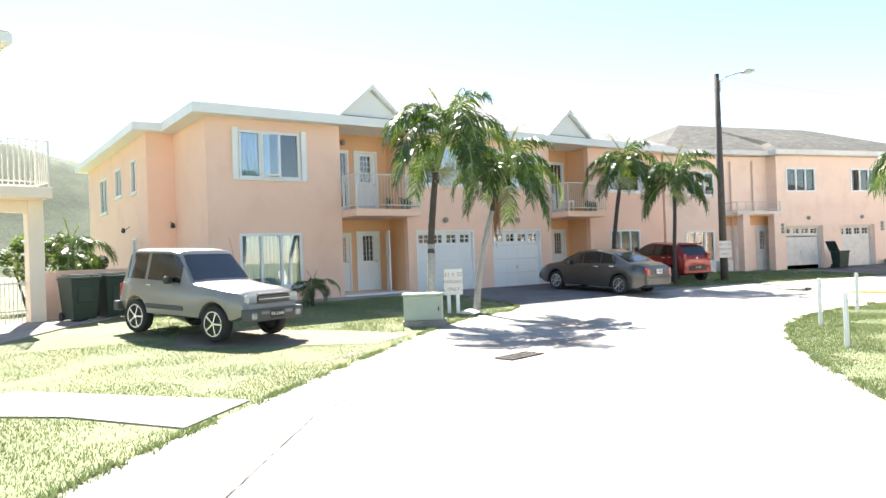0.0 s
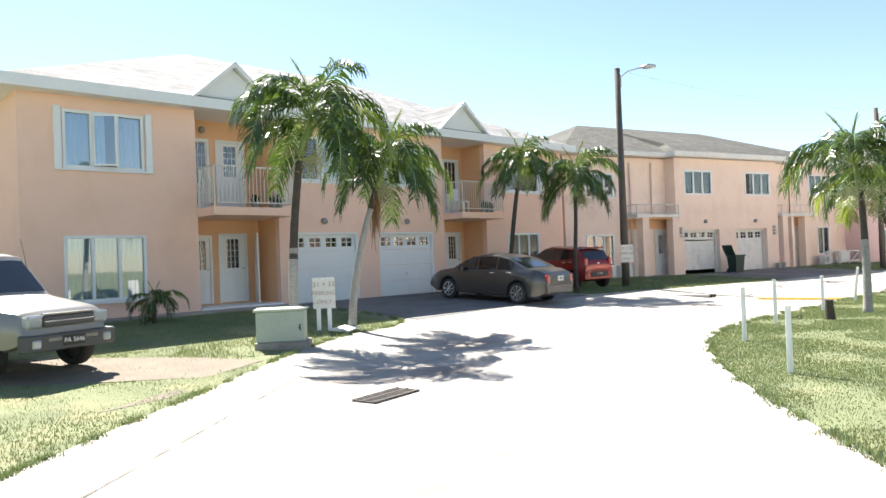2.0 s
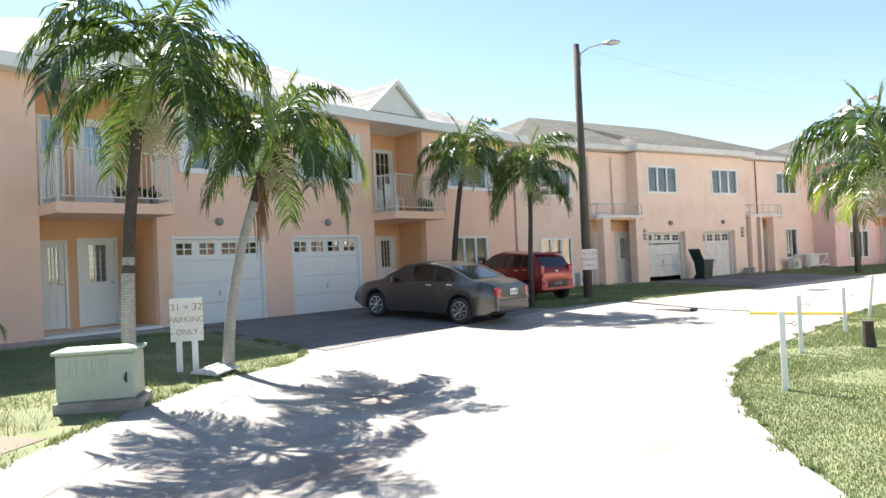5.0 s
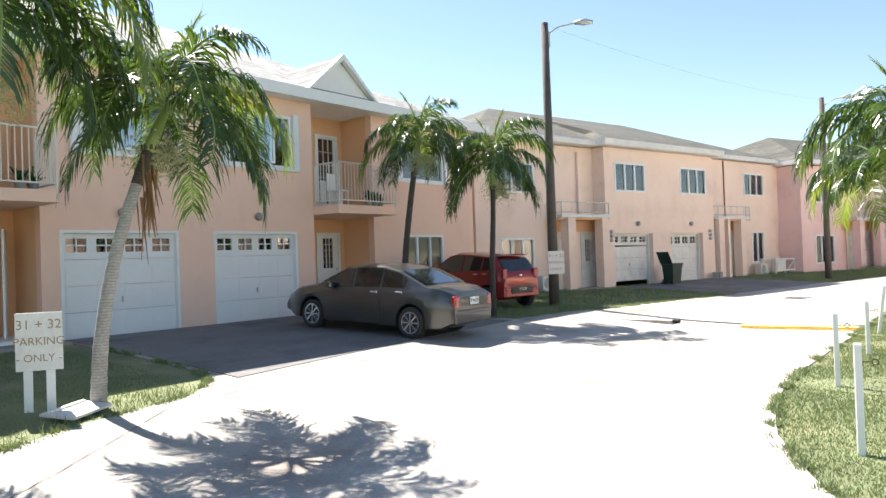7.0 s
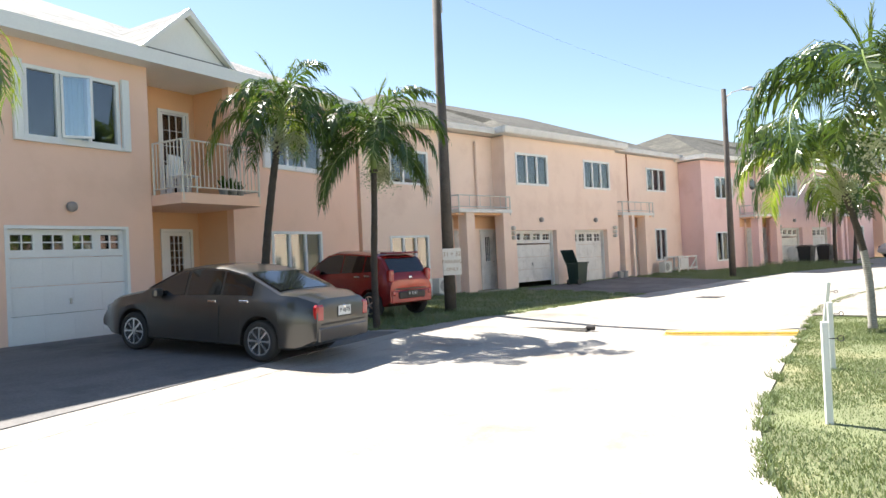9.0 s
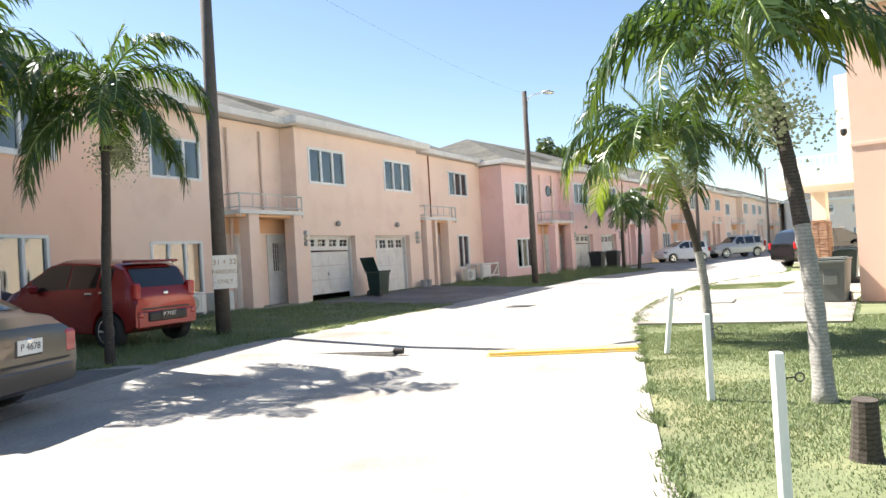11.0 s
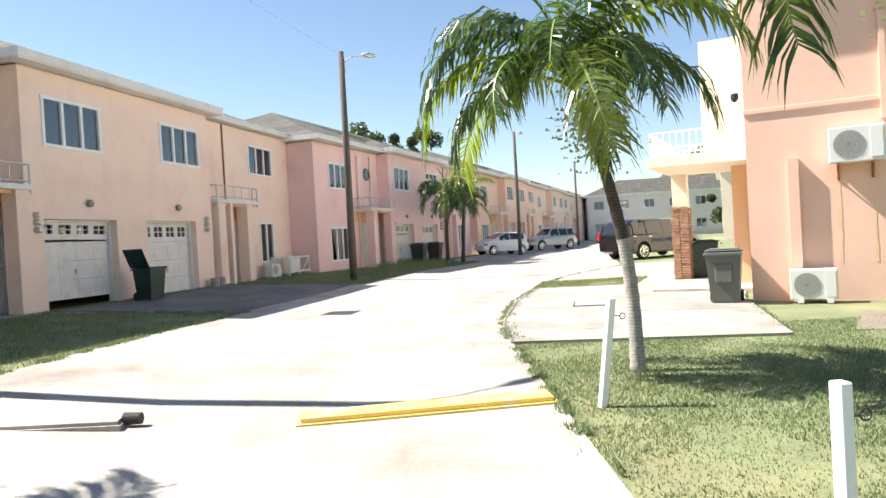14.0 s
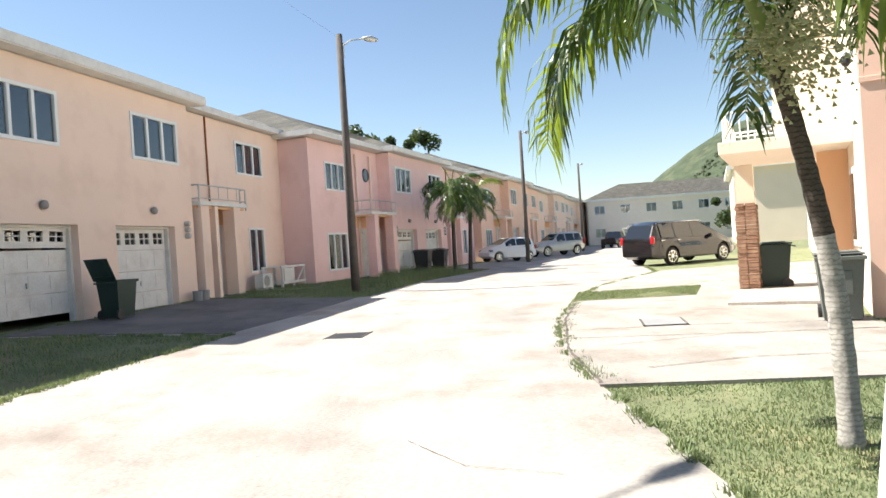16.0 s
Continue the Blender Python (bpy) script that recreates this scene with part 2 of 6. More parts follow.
def tube(bm, pts, radii, n=8, cap=True, mi=0):
    rings = []
    for i, p in enumerate(pts):
        p = Vector(p)
        d = (Vector(pts[min(i + 1, len(pts) - 1)]) - Vector(pts[max(i - 1, 0)])).normalized()
        a = d.orthogonal().normalized() if abs(d.z) < 0.999 else Vector((1, 0, 0))
        if i and abs(d.z) < 0.999:
            a = (last - d * last.dot(d)).normalized()
        b = d.cross(a)
        last = a
        r = radii[i] if isinstance(radii, (list, tuple)) else radii
        rings.append([bm.verts.new(p + (a * math.cos(t) + b * math.sin(t)) * r) for t in [2 * math.pi * k / n for k in range(n)]])
    for q, r in zip(rings, rings[1:]):
        for k in range(n):
            bm.faces.new((q[k], q[(k + 1) % n], r[(k + 1) % n], r[k])).material_index = mi
    if cap:
        bm.faces.new(rings[0][::-1]).material_index = mi
        bm.faces.new(rings[-1]).material_index = mi
    return bm


def prism(bm, outline, axis, a, b, mi=0):
    """A closed outline of 2D points swept along an axis ('x', 'y' or 'z') from a to b."""
    def at(p, s):
        return {"x": (s, p[0], p[1]), "y": (p[0], s, p[1]), "z": (p[0], p[1], s)}[axis]
    lo, hi = [bm.verts.new(at(p, a)) for p in outline], [bm.verts.new(at(p, b)) for p in outline]
    n = len(outline)
    bm.faces.new(lo).material_index = mi
    bm.faces.new(hi[::-1]).material_index = mi
    for i in range(n):
        bm.faces.new((lo[i], hi[i], hi[(i + 1) % n], lo[(i + 1) % n])).material_index = mi
    return bm


def wall(bm, x0, x1, z0, z1, y, th, holes=()):
    """A wall along x with real openings (xa, xb, za, zb); its outer face at y, thickness th inward."""
    xs = sorted({x0, x1, *[h[0] for h in holes], *[h[1] for h in holes]})
    zs = sorted({z0, z1, *[h[2] for h in holes], *[h[3] for h in holes]})
    xs, zs = [x for x in xs if x0 <= x <= x1], [z for z in zs if z0 <= z <= z1]

    def solid(i, j):
        if not (0 <= i < len(xs) - 1 and 0 <= j < len(zs) - 1):
            return False
        cx, cz = (xs[i] + xs[i + 1]) / 2, (zs[j] + zs[j + 1]) / 2
        return not any(h[0] < cx < h[1] and h[2] < cz < h[3] for h in holes)
    vs = {}

    def v(x, yy, z):
        k = (round(x, 4), round(yy, 4), round(z, 4))
        if k not in vs:
            vs[k] = bm.verts.new(k)
        return vs[k]
    for i in range(len(xs) - 1):
        for j in range(len(zs) - 1):
            if not solid(i, j):
                continue
            a, b, c, d = xs[i], xs[i + 1], zs[j], zs[j + 1]
            for yy in (y, y + th):
                bm.faces.new((v(a, yy, c), v(b, yy, c), v(b, yy, d), v(a, yy, d)))
            for (di, dj, p, q) in ((-1, 0, (a, c), (a, d)), (1, 0, (b, c), (b, d)), (0, -1, (a, c), (b, c)), (0, 1, (a, d), (b, d))):
                if not solid(i + di, j + dj):
                    bm.faces.new((v(p[0], y, p[1]), v(q[0], y, q[1]), v(q[0], y + th, q[1]), v(p[0], y + th, p[1])))


def turned(bm, m):
    bmesh.ops.transform(bm, matrix=m, verts=bm.verts)
    return bm


# ---- the lie of the land ----
def smooth(a, b, x):
    t = min(1.0, max(0.0, (x - a) / (b - a)))
    return t * t * (3 - 2 * t)


def ground_z(x, y):
    up = 0.40 * (1 - smooth(12, 18, x)) + 0.30 * smooth(12, 18, x)
    return -0.13 + up * smooth(-9.5, -0.3, y + 0.25 * max(0, x - 16)) + 0.12 * smooth(8, 30, x)


def patch(name, outline, dz, material, step=2.0, kind="structure", label="", category="", thick=0.06, parent=None):
    """A flat piece of paving that follows the land, with an edge of its own."""
    bm = bmesh.new()
    bm.faces.new([bm.verts.new((x, y, 0)) for x, y in outline])
    for ax in (0, 1):
        lo, hi = min(p[ax] for p in outline), max(p[ax] for p in outline)
        c = math.ceil(lo / step) * step
        while c < hi:
            co, no = [0, 0, 0], [0, 0, 0]
            co[ax], no[ax] = c, 1
            bmesh.ops.bisect_plane(bm, geom=bm.verts[:] + bm.edges[:] + bm.faces[:], plane_co=co, plane_no=no)
            c += step
    bmesh.ops.triangulate(bm, faces=bm.faces[:])
    for v in bm.verts:
        v.co.z = ground_z(v.co.x, v.co.y) + dz
    edge = [e for e in bm.edges if e.is_boundary]
    r = bmesh.ops.extrude_edge_only(bm, edges=edge)
    for v in r["geom"]:
        if isinstance(v, bmesh.types.BMVert):
            v.co.z -= thick
    ob = part(name, bm, material, parent)
    return tagged(ob, label, category, "", kind)


# ground sheet to the horizon
bm = bmesh.new()
def steps(near_a, near_b, s, far):
    v = [-far, -far / 3, -far / 8] + [near_a + s * i for i in range(int((near_b - near_a) / s) + 1)] + [far / 8, far / 3, far]
    return sorted(v)
gx, gy = steps(-40, 90, 2.0, 1500), steps(-60, 20, 2.0, 1500)
gv = [[bm.verts.new((x, y, ground_z(x, y) if -60 < x < 200 and abs(y) < 100 else 0.0)) for x in gx] for y in gy]
for j in range(len(gy) - 1):
    for i in range(len(gx) - 1):
        bm.faces.new((gv[j][i], gv[j][i + 1], gv[j + 1][i + 1], gv[j + 1][i]))
tagged(part("ground", bm, GRASS, smooth=True), "mown green lawn with dry straw-coloured patches", "grass", kind="structure")

ROAD = [(-30, -40), (-19, -22), (-16.6, -15.2), (-15.7, -14.2), (-14.6, -13.2), (-13.6, -12.3), (-11.8, -10.75), (-8.35, -7.9), (-6.9, -6.95), (-6.0, -6.5), (-5.2, -6.35), (-4.4, -6.15), (-3.85, -5.7), (-3.55, -5.1), (-3.5, -4.4), (-3.45, -0.3), (4.5, -0.3), (4.3, -4.0), (5.2, -4.8), (7.5, -4.9), (9, -5.4), (11.5, -5.7), (14, -6.1), (16.3, -6.5), (16.6, -1.9), (24.0, -3.7),
        (23.4, -8.2), (29.2, -9.6), (38, -12.8), (39, -10.2), (48, -13.4), (57, -16.6), (80, -24.6), (100, -31.5), (100, -40), (60, -28), (36, -19.5), (27, -17.6), (25, -16.2),
        (22.5, -14.6), (20.1, -13.6), (15.7, -12.3), (12.6, -11.8), (10.3, -11.75), (6.4, -11.8), (4.0, -11.82), (1.7, -11.88), (0.0, -12.0), (-1.2, -12.2), (-2.3, -12.5), (-3.4, -13.0), (-4.5, -13.6), (-5.6, -14.3), (-6.7, -15.15), (-7.7, -16.0), (-9.2, -17.35), (-10.6, -18.8), (-12, -20.3), (-22, -34), (-26, -42)]
STRIP = [(18.75, -13.15), (20.65, -13.65), (20.5, -16.6), (18.4, -15.7)]
patch("road", ROAD, 0.015, CONC, label="sun-bleached pale concrete road with faint brown stains", category="road")
patch("driveway", [(10.35, -11.72), (12.6, -11.8), (15.7, -12.3), (18.6, -13.1), (19.5, -14.2), (21.6, -17.2), (20.5, -19.5), (14.2, -16.6), (9.75, -15.3)], 0.04, WALK, label="cracked concrete driveway slab beside the lawn", category="driveway")
patch("driveway", [(18.85, -13.2), (20.1, -13.65), (22.5, -14.65), (25, -15.7), (27.1, -16.5), (27.9, -20.7), (26.5, -24), (22.5, -20.8), (19.0, -16.0)], 0.034, WALK, label="pale concrete forecourt beyond the grass strip", category="driveway")
patch("lawn_strip", STRIP, 0.048, GRASS, label="narrow strip of mown grass let into the concrete", category="grass")
patch("pavement", [(-16.9, -9.9), (-15.9, -9.2), (-13.75, -12.2), (-14.75, -13.1), (-15.6, -11.6), (-16.2, -11.0), (-17.5, -11.0)], 0.02, WALK, label="concrete footpath across the lawn", category="path")


# patches where the houses' shadows fall, with that shade put into the colour
patch("driveway", [(-3.4, -0.02), (4.45, -0.02), (4.25, -4.1), (4.8, -4.9), (0.0, -5.3), (-3.4, -5.7), (-3.4, -4.4)], 0.026, SHADED_DRIVE, label="stained concrete driveway before the garages, house shade darkened into its colour", category="driveway")
patch("driveway", [(16.75, -1.75), (23.9, -3.6), (23.3, -8.0), (19.8, -7.3), (16.5, -6.4)], 0.026, SHADED_DRIVE, label="stained concrete driveway of the pink house, house shade darkened into its colour", category="driveway")


# ---- houses ----
WRND = random.Random(77)


def pieces(name, parent, material, *bs):
    """One part for each box."""
    for q in bs:
        part(name, boxes(q), material, parent)


def walls(parent, material, *ws):
    """One part for each stretch of wall (x0, x1, z0, z1, y, thickness, holes)."""
    for q in ws:
        bm = bmesh.new()
        wall(bm, *q)
        part("wall", bm, material, parent)


def window(parent, x0, x1, z0, z1, y, n=3, fw=0.07, name="window", shutters=False, openpane=None, curtain=True, m=None, wh=WHITE, sill=True):
    """A window of n panes in a wall opening whose outer face is at y."""
    w = new(name)
    w.parent = parent
    if m:
        w.matrix_local = m
    ob = []
    bm = boxes((x0, x1, y - 0.03, y + 0.09, z1 - fw, z1), (x0, x1, y - 0.03, y + 0.09, z0, z0 + fw), (x0, x0 + fw, y - 0.03, y + 0.09, z0 + fw, z1 - fw), (x1 - fw, x1, y - 0.03, y + 0.09, z0 + fw, z1 - fw))
    pw = (x1 - x0 - fw) / n
    for i in range(1, n):
        c = x0 + fw / 2 + pw * i
        box(bm, c - fw / 2, c + fw / 2, y - 0.02, y + 0.08, z0 + fw, z1 - fw)
    f = part("frame", bm, wh, w)
    for i in range(n):
        a, b = x0 + fw / 2 + pw * i + fw / 2, x0 + fw / 2 + pw * (i + 1) - fw / 2
        t = 0.045
        e = 0.0
        if i == openpane:
            bm = boxes((0, b - a, -0.02, 0.02, z0 + fw, z0 + fw + t), (0, b - a, -0.02, 0.02, z1 - fw - t, z1 - fw), (0, t, -0.02, 0.02, z0 + fw + t, z1 - fw - t), (b - a - t, b - a, -0.02, 0.02, z0 + fw + t, z1 - fw - t))
            s = part("sash", bm, wh, w, "white sash swung open")
            p = part("pane", boxes((t, b - a - t, -0.004, 0.004, z0 + fw + t, z1 - fw - t)), GLASS, w)
            for q in (s, p):
                q.matrix_local = pose(a, y - 0.05, 0, 0, 0, -28)
        else:
            part("pane", boxes((a - 0.005, b + 0.005, y + 0.03, y + 0.038, z0 + fw - 0.005, z1 - fw + 0.005)), GLASS, w)
        if curtain and b - a > 0.2:
            k = WRND.random()
            c0, c1 = (a - 0.02, b + 0.02) if k < 0.85 else (a - 0.02, a + (b - a) * 0.6) if k < 0.86 else (a + (b - a) * 0.45, b + 0.02)
            bm = bmesh.new()
            row = None
            for q in range(17):
                xx = c0 + (c1 - c0) * q / 16
                yy = y + 0.12 + 0.018 * math.sin(q * 1.9 + i)
                r2 = [bm.verts.new((xx, yy, z0 + 0.02)), bm.verts.new((xx, yy, z1 - 0.02))]
                if row:
                    bm.faces.new((row[0], r2[0], r2[1], row[1]))
                row = r2
            part("curtain", bm, WRND.choice(CURTAINS), w)
    if sill:
        part("sill", boxes((x0 - 0.05, x1 + 0.05, y - 0.07, y - 0.002, z0 - 0.06, z0 - 0.002)), wh, w)
    if shutters:
        for xa in (x0 - 0.2, x1 + 0.03):
            part("shutter", boxes((xa, xa + 0.17, y - 0.09, y - 0.004, z0 - 0.06, z1 + 0.06), bevel=0.01), WHITE, w, "folded white storm shutter")
    return w


def garage_door(parent, x0, x1, z0, z1, y, gap=0.0, wh=WHITE, lean=False):
    g = new("garage_door")
    g.parent = parent
    n = 4
    hh = (z1 - 0.06 - z0 - gap) / n
    part("frame", boxes((x0, x0 + 0.06, y - 0.015, y + 0.12, z0, z1), (x1 - 0.06, x1, y - 0.015, y + 0.12, z0, z1), (x0 + 0.06, x1 - 0.06, y - 0.015, y + 0.12, z1 - 0.06, z1)), wh, g)
    wx = (x1 - x0 - 0.12) / 4
    for k in range(n):
        za, zb = z0 + gap + hh * k + 0.004, z0 + gap + hh * (k + 1) - 0.004
        holes = []
        if k == n - 1:
            for i in range(4):
                c = x0 + 0.06 + wx * (i + 0.5)
                holes.append((c - 0.2, c + 0.2, za + 0.14, zb - 0.1))
        bm = bmesh.new()
        wall(bm, x0 + 0.062, x1 - 0.062, za, zb, y + 0.1, 0.04, holes)
        if k < n - 1:
            for i in range(4):
                c = x0 + 0.06 + wx * (i + 0.5)
                box(bm, c - wx / 2 + 0.07, c + wx / 2 - 0.07, y + 0.093, y + 0.0985, za + 0.09, zb - 0.09)
        for h in holes:
            cx, cz = (h[0] + h[1]) / 2, (h[2] + h[3]) / 2
            box(bm, cx - 0.012, cx + 0.012, y + 0.1, y + 0.13, h[2], h[3])
            box(bm, h[0], cx - 0.012, y + 0.101, y + 0.129, cz - 0.012, cz + 0.012)
            box(bm, cx + 0.012, h[1], y + 0.101, y + 0.129, cz - 0.012, cz + 0.012)
        p = part("panel", bm, wh, g, "weathered top row out of line" if lean and k == n - 1 else "")
        if lean and k == n - 1:
            p.matrix_local = pose(0, -0.02, 0.05) @ pose(x0, y, za, 4, 0.7, 0) @ pose(-x0, -y, -za)
        for h in holes:
            part("pane", boxes((h[0] - 0.01, h[1] + 0.01, y + 0.145, y + 0.15, h[2] - 0.01, h[3] + 0.01)), GLASS, g)
    part("handle", boxes(((x0 + x1) / 2 - 0.02, (x0 + x1) / 2 + 0.02, y + 0.06, y + 0.0925, z0 + gap + hh * 1.3, z0 + gap + hh * 1.3 + 0.12), bevel=0.008), METAL, g)


def door(parent, x0, x1, z0, z1, y, glass=(0.25, 0.5, 0.92), m=None, wh=WHITE, dark=False):
    d = new("door")
    d.parent = parent
    if m:
        d.matrix_local = m
    part("frame", boxes((x0, x0 + 0.07, y - 0.03, y + 0.05, z0, z1), (x1 - 0.07, x1, y - 0.03, y + 0.05, z0, z1), (x0 + 0.07, x1 - 0.07, y - 0.03, y + 0.05, z1 - 0.07, z1)), wh, d)
    bm = bmesh.new()
    a, b, h = x0 + 0.073, x1 - 0.073, z1 - z0
    g = (a + (b - a) * glass[0], b - (b - a) * glass[0], z0 + h * glass[1], z0 + h * glass[2])
    wall(bm, a, b, z0 + 0.01, z1 - 0.073, y + 0.005, 0.04, [g])
    for i in (1, 2):
        c = g[0] + (g[1] - g[0]) * i / 3
        box(bm, c - 0.008, c + 0.008, y + 0.008, y + 0.03, g[2], g[3])
    for i in range(1, 5):
        c = g[2] + (g[3] - g[2]) * i / 5
        box(bm, g[0], g[1], y + 0.012, y + 0.026, c - 0.006, c + 0.006)
    box(bm, a + 0.1, (a + b) / 2 - 0.04, y - 0.004, y + 0.0045, z0 + 0.15, z0 + h * 0.4)
    box(bm, (a + b) / 2 + 0.04, b - 0.1, y - 0.004, y + 0.0045, z0 + 0.15, z0 + h * 0.4)
    part("leaf", bm, wh, d)
    part("pane", boxes((g[0] - 0.01, g[1] + 0.01, y + 0.031, y + 0.037, g[2] - 0.01, g[3] + 0.01)), GLASS, d)
    if dark:
        part("blind", boxes((g[0] - 0.01, g[1] + 0.01, y + 0.045, y + 0.05, g[2] - 0.01, g[3] + 0.01)), DARKIN, d)
    bm = bmesh.new()
    tube(bm, [(b - 0.07, y - 0.045, z0 + 1.0), (b - 0.07, y + 0.004, z0 + 1.0)], 0.025, 8)
    part("handle", bm, METAL, d, "brass-coloured knob")


def railing(parent, path, z0, h, r=0.012, gap=0.11, material=RAILPAINT, posts=True):
    """A balcony rail along a path of (x, y) corners."""
    g = new("railing")
    g.parent = parent
    bm = bmesh.new()
    for (a, b) in zip(path, path[1:]):
        for z in (z0 + 0.08, z0 + h):
            tube(bm, [(*a, z), (*b, z)], 0.02 if z > z0 + 0.1 else 0.015, 6)
    part("rail", bm, material, g)
    for (a, b) in zip(path, path[1:]):
        L = math.dist(a, b)
        n = max(1, round(L / gap))
        me = None
        for i in range(1, n):
            x, y = a[0] + (b[0] - a[0]) * i / n, a[1] + (b[1] - a[1]) * i / n
            if me is None:
                bm = bmesh.new()
                tube(bm, [(0, 0, 0.08), (0, 0, h)], r, 5)
                o = part("baluster", bm, material, g)
                me = o.data
            else:
                o = new("baluster", me)
                o.parent = g
            o.location = (x, y, z0)
    for p in path:
        bm = bmesh.new()
        tube(bm, [(*p, z0 - 0.2), (*p, z0 + h + 0.01)], 0.025, 6)
        part("post", bm, material, g)
    return g


def wall_lamp(x, y, z, m):
    bm = bmesh.new()
    tube(bm, [(x, y, z), (x, y - 0.04, z)], [0.07, 0.07], 12)
    tube(bm, [(x, y - 0.042, z), (x, y - 0.1, z), (x, y - 0.13, z)], [0.1, 0.095, 0.06], 12)
    o = part("wall_lamp", turned(bm, m), mat_lamp, None, "", True)
    return tagged(o, "round grey bulkhead lamp on the painted wall", "lamp", "wall lamps")


TRIM_GREY = mat("grey_flashing", (0.16, 0.16, 0.16), 0.7, vary=0.2)
mat_lamp = mat("grey_lamp_glass", (0.3, 0.27, 0.25), 0.4)


def hip_roof(parent, x0, x1, y0, y1, z, rise, material, over=0.45, fascia=0.25, wh=WHITE, name="roof"):
    a, b, c, d = x0 - over, x1 + over, y0 - over, y1 + over
    run = (d - c) / 2
    bm = bmesh.new()
    base = [bm.verts.new(p) for p in ((a, c, z), (b, c, z), (b, d, z), (a, d, z))]
    r = [bm.verts.new((a + run, (c + d) / 2, z + rise)), bm.verts.new((b - run, (c + d) / 2, z + rise))]
    for f in ((base[0], base[1], r[1], r[0]), (base[1], base[2], r[1]), (base[2], base[3], r[0], r[1]), (base[3], base[0], r[0])):
        bm.faces.new(f)
    bm.faces.new(base[::-1])
    part(name, bm, material, parent)
    t = 0.03
    pieces("fascia", parent, wh, (a - t, b + t, c - t, c - 0.002, z - fascia, z + 0.03), (a - t, b + t, d + 0.002, d + t, z - fascia, z + 0.03), (a - t, a - 0.002, c - 0.002, d + 0.002, z - fascia, z + 0.03), (b + 0.002, b + t, c - 0.002, d + 0.002, z - fascia, z + 0.03))
    part("soffit", boxes((a, b, c, d, z - fascia + 0.01, z - fascia + 0.03)), wh, parent)


def house_one():
    h = thing("townhouse", pose(0, 0, 0), "two-storey peach-painted townhouse pair with white garage doors and balconies", "house")
    T = 0.22
    bm = bmesh.new()
    gz, top = 0.0, 5.82
    up = [(-9.5, -7.58, 4.02, 5.44), (-2.9, -1.5, 4.02, 5.4), (0.4, 2.3, 4.0, 5.34), (6.4, 8.4, 4.0, 5.32)]
    low = [(-9.55, -7.6, 0.75, 2.38), (6.4, 8.3, 0.75, 2.36)]
    gar = [(-3.38, -0.89, 0.27, 2.42), (-0.01, 2.4, 0.27, 2.42)]
    up[1] = (-2.95, -0.95, 4.0, 5.38)
    bm.free()
    walls(h, PEACH, (-10.45, -6.19, gz, top, 0, T, [up[0], low[0]]), (-3.72, 2.98, gz, top, 0, T, [up[1], up[2], *gar]), (5.2, 9.95, gz, top, 0, T, [up[3], low[1]]))
    R = 1.25
    for a, b in ((-6.19, -3.72), (2.98, 5.2)):
        dr = [(a + 0.35, a + 0.95, 0.42, 2.42), (a + 1.15, b - 0.4, 0.42, 2.47), (a + 0.4, a + 0.95, 3.1, 5.25), (a + 1.15, b - 0.4, 3.1, 5.25)]
        if a > 0:
            dr = [(4.1, 5.0, 0.42, 2.47), (4.15, 5.02, 3.1, 5.3)]
        walls(h, PORCH, (a, b, gz, top, R, 0.15, dr))
    pieces("wall", h, PORCH, *[(x, x + T, T + 0.002, R + 0.15, gz, top) for x in (-6.19 - T, -3.72, 2.98 - T, 5.2)])
    # side walls with their jogs, and rear wings
    pieces("wall", h, PEACH, (-10.45, -10.45 + T, T + 0.002, 3.4, gz, top), (9.95 - T, 9.95, T + 0.002, 3.4, gz, top), (-11.3, -10.45 + T, 3.402, 3.4 + T, gz, top),
           (9.95 - T, 10.8, 3.402, 3.4 + T, gz, top), (10.8 - T, 10.8, 3.4 + T + 0.002, 14.0, gz, top), (-11.3, 10.8, 14.002, 14.2, gz, top))
    wl = [(-9.2, -8.5, 4.1, 5.1), (-6.3, -5.6, 0.9, 2.4), (-6.3, -5.2, 4.1, 5.1), (-6.9, -6.4, 3.2, 3.5)]
    holes = [(4.9, 5.6, 4.0, 5.15), (7.2, 8.3, 4.1, 5.15), (10.0, 11.4, 3.7, 5.1), (5.1, 5.6, 1.3, 2.5)]
    bm = bmesh.new()
    wall(bm, -14.0, -3.4 - T - 0.002, gz, top, 0, T, [(-b, -a, c, d) for a, b, c, d in holes])
    M = pose(-11.3, 0, 0, 0, 0, -90)
    part("wall", turned(bm, M), PEACH, h)
    for a, b, c, d in holes:
        window(h, -b, -a, c, d, 0, 1 if b - a < 1 else 2, m=M)
    window(h, *up[0], 0, 3, shutters=True, openpane=1)
    for u in up[1:]:
        window(h, *u, 0, 3, shutters=True, openpane=1 if u is not up[3] else None)
    for u in low:
        window(h, *u, 0, 3)
    for g in gar:
        garage_door(h, *g, 0)
    door(h, -5.84, -5.24, 0.42, 2.42, R)
    door(h, -5.04, -4.12, 0.42, 2.47, R)
    door(h, -5.79, -5.24, 3.1, 5.25, R, glass=(0.1, 0.1, 0.95))
    door(h, -5.04, -4.12, 3.1, 5.25, R)
    door(h, 4.1, 5.0, 0.42, 2.47, R)
    door(h, 4.15, 5.02, 3.1, 5.3, R, glass=(0.1, 0.1, 0.95))
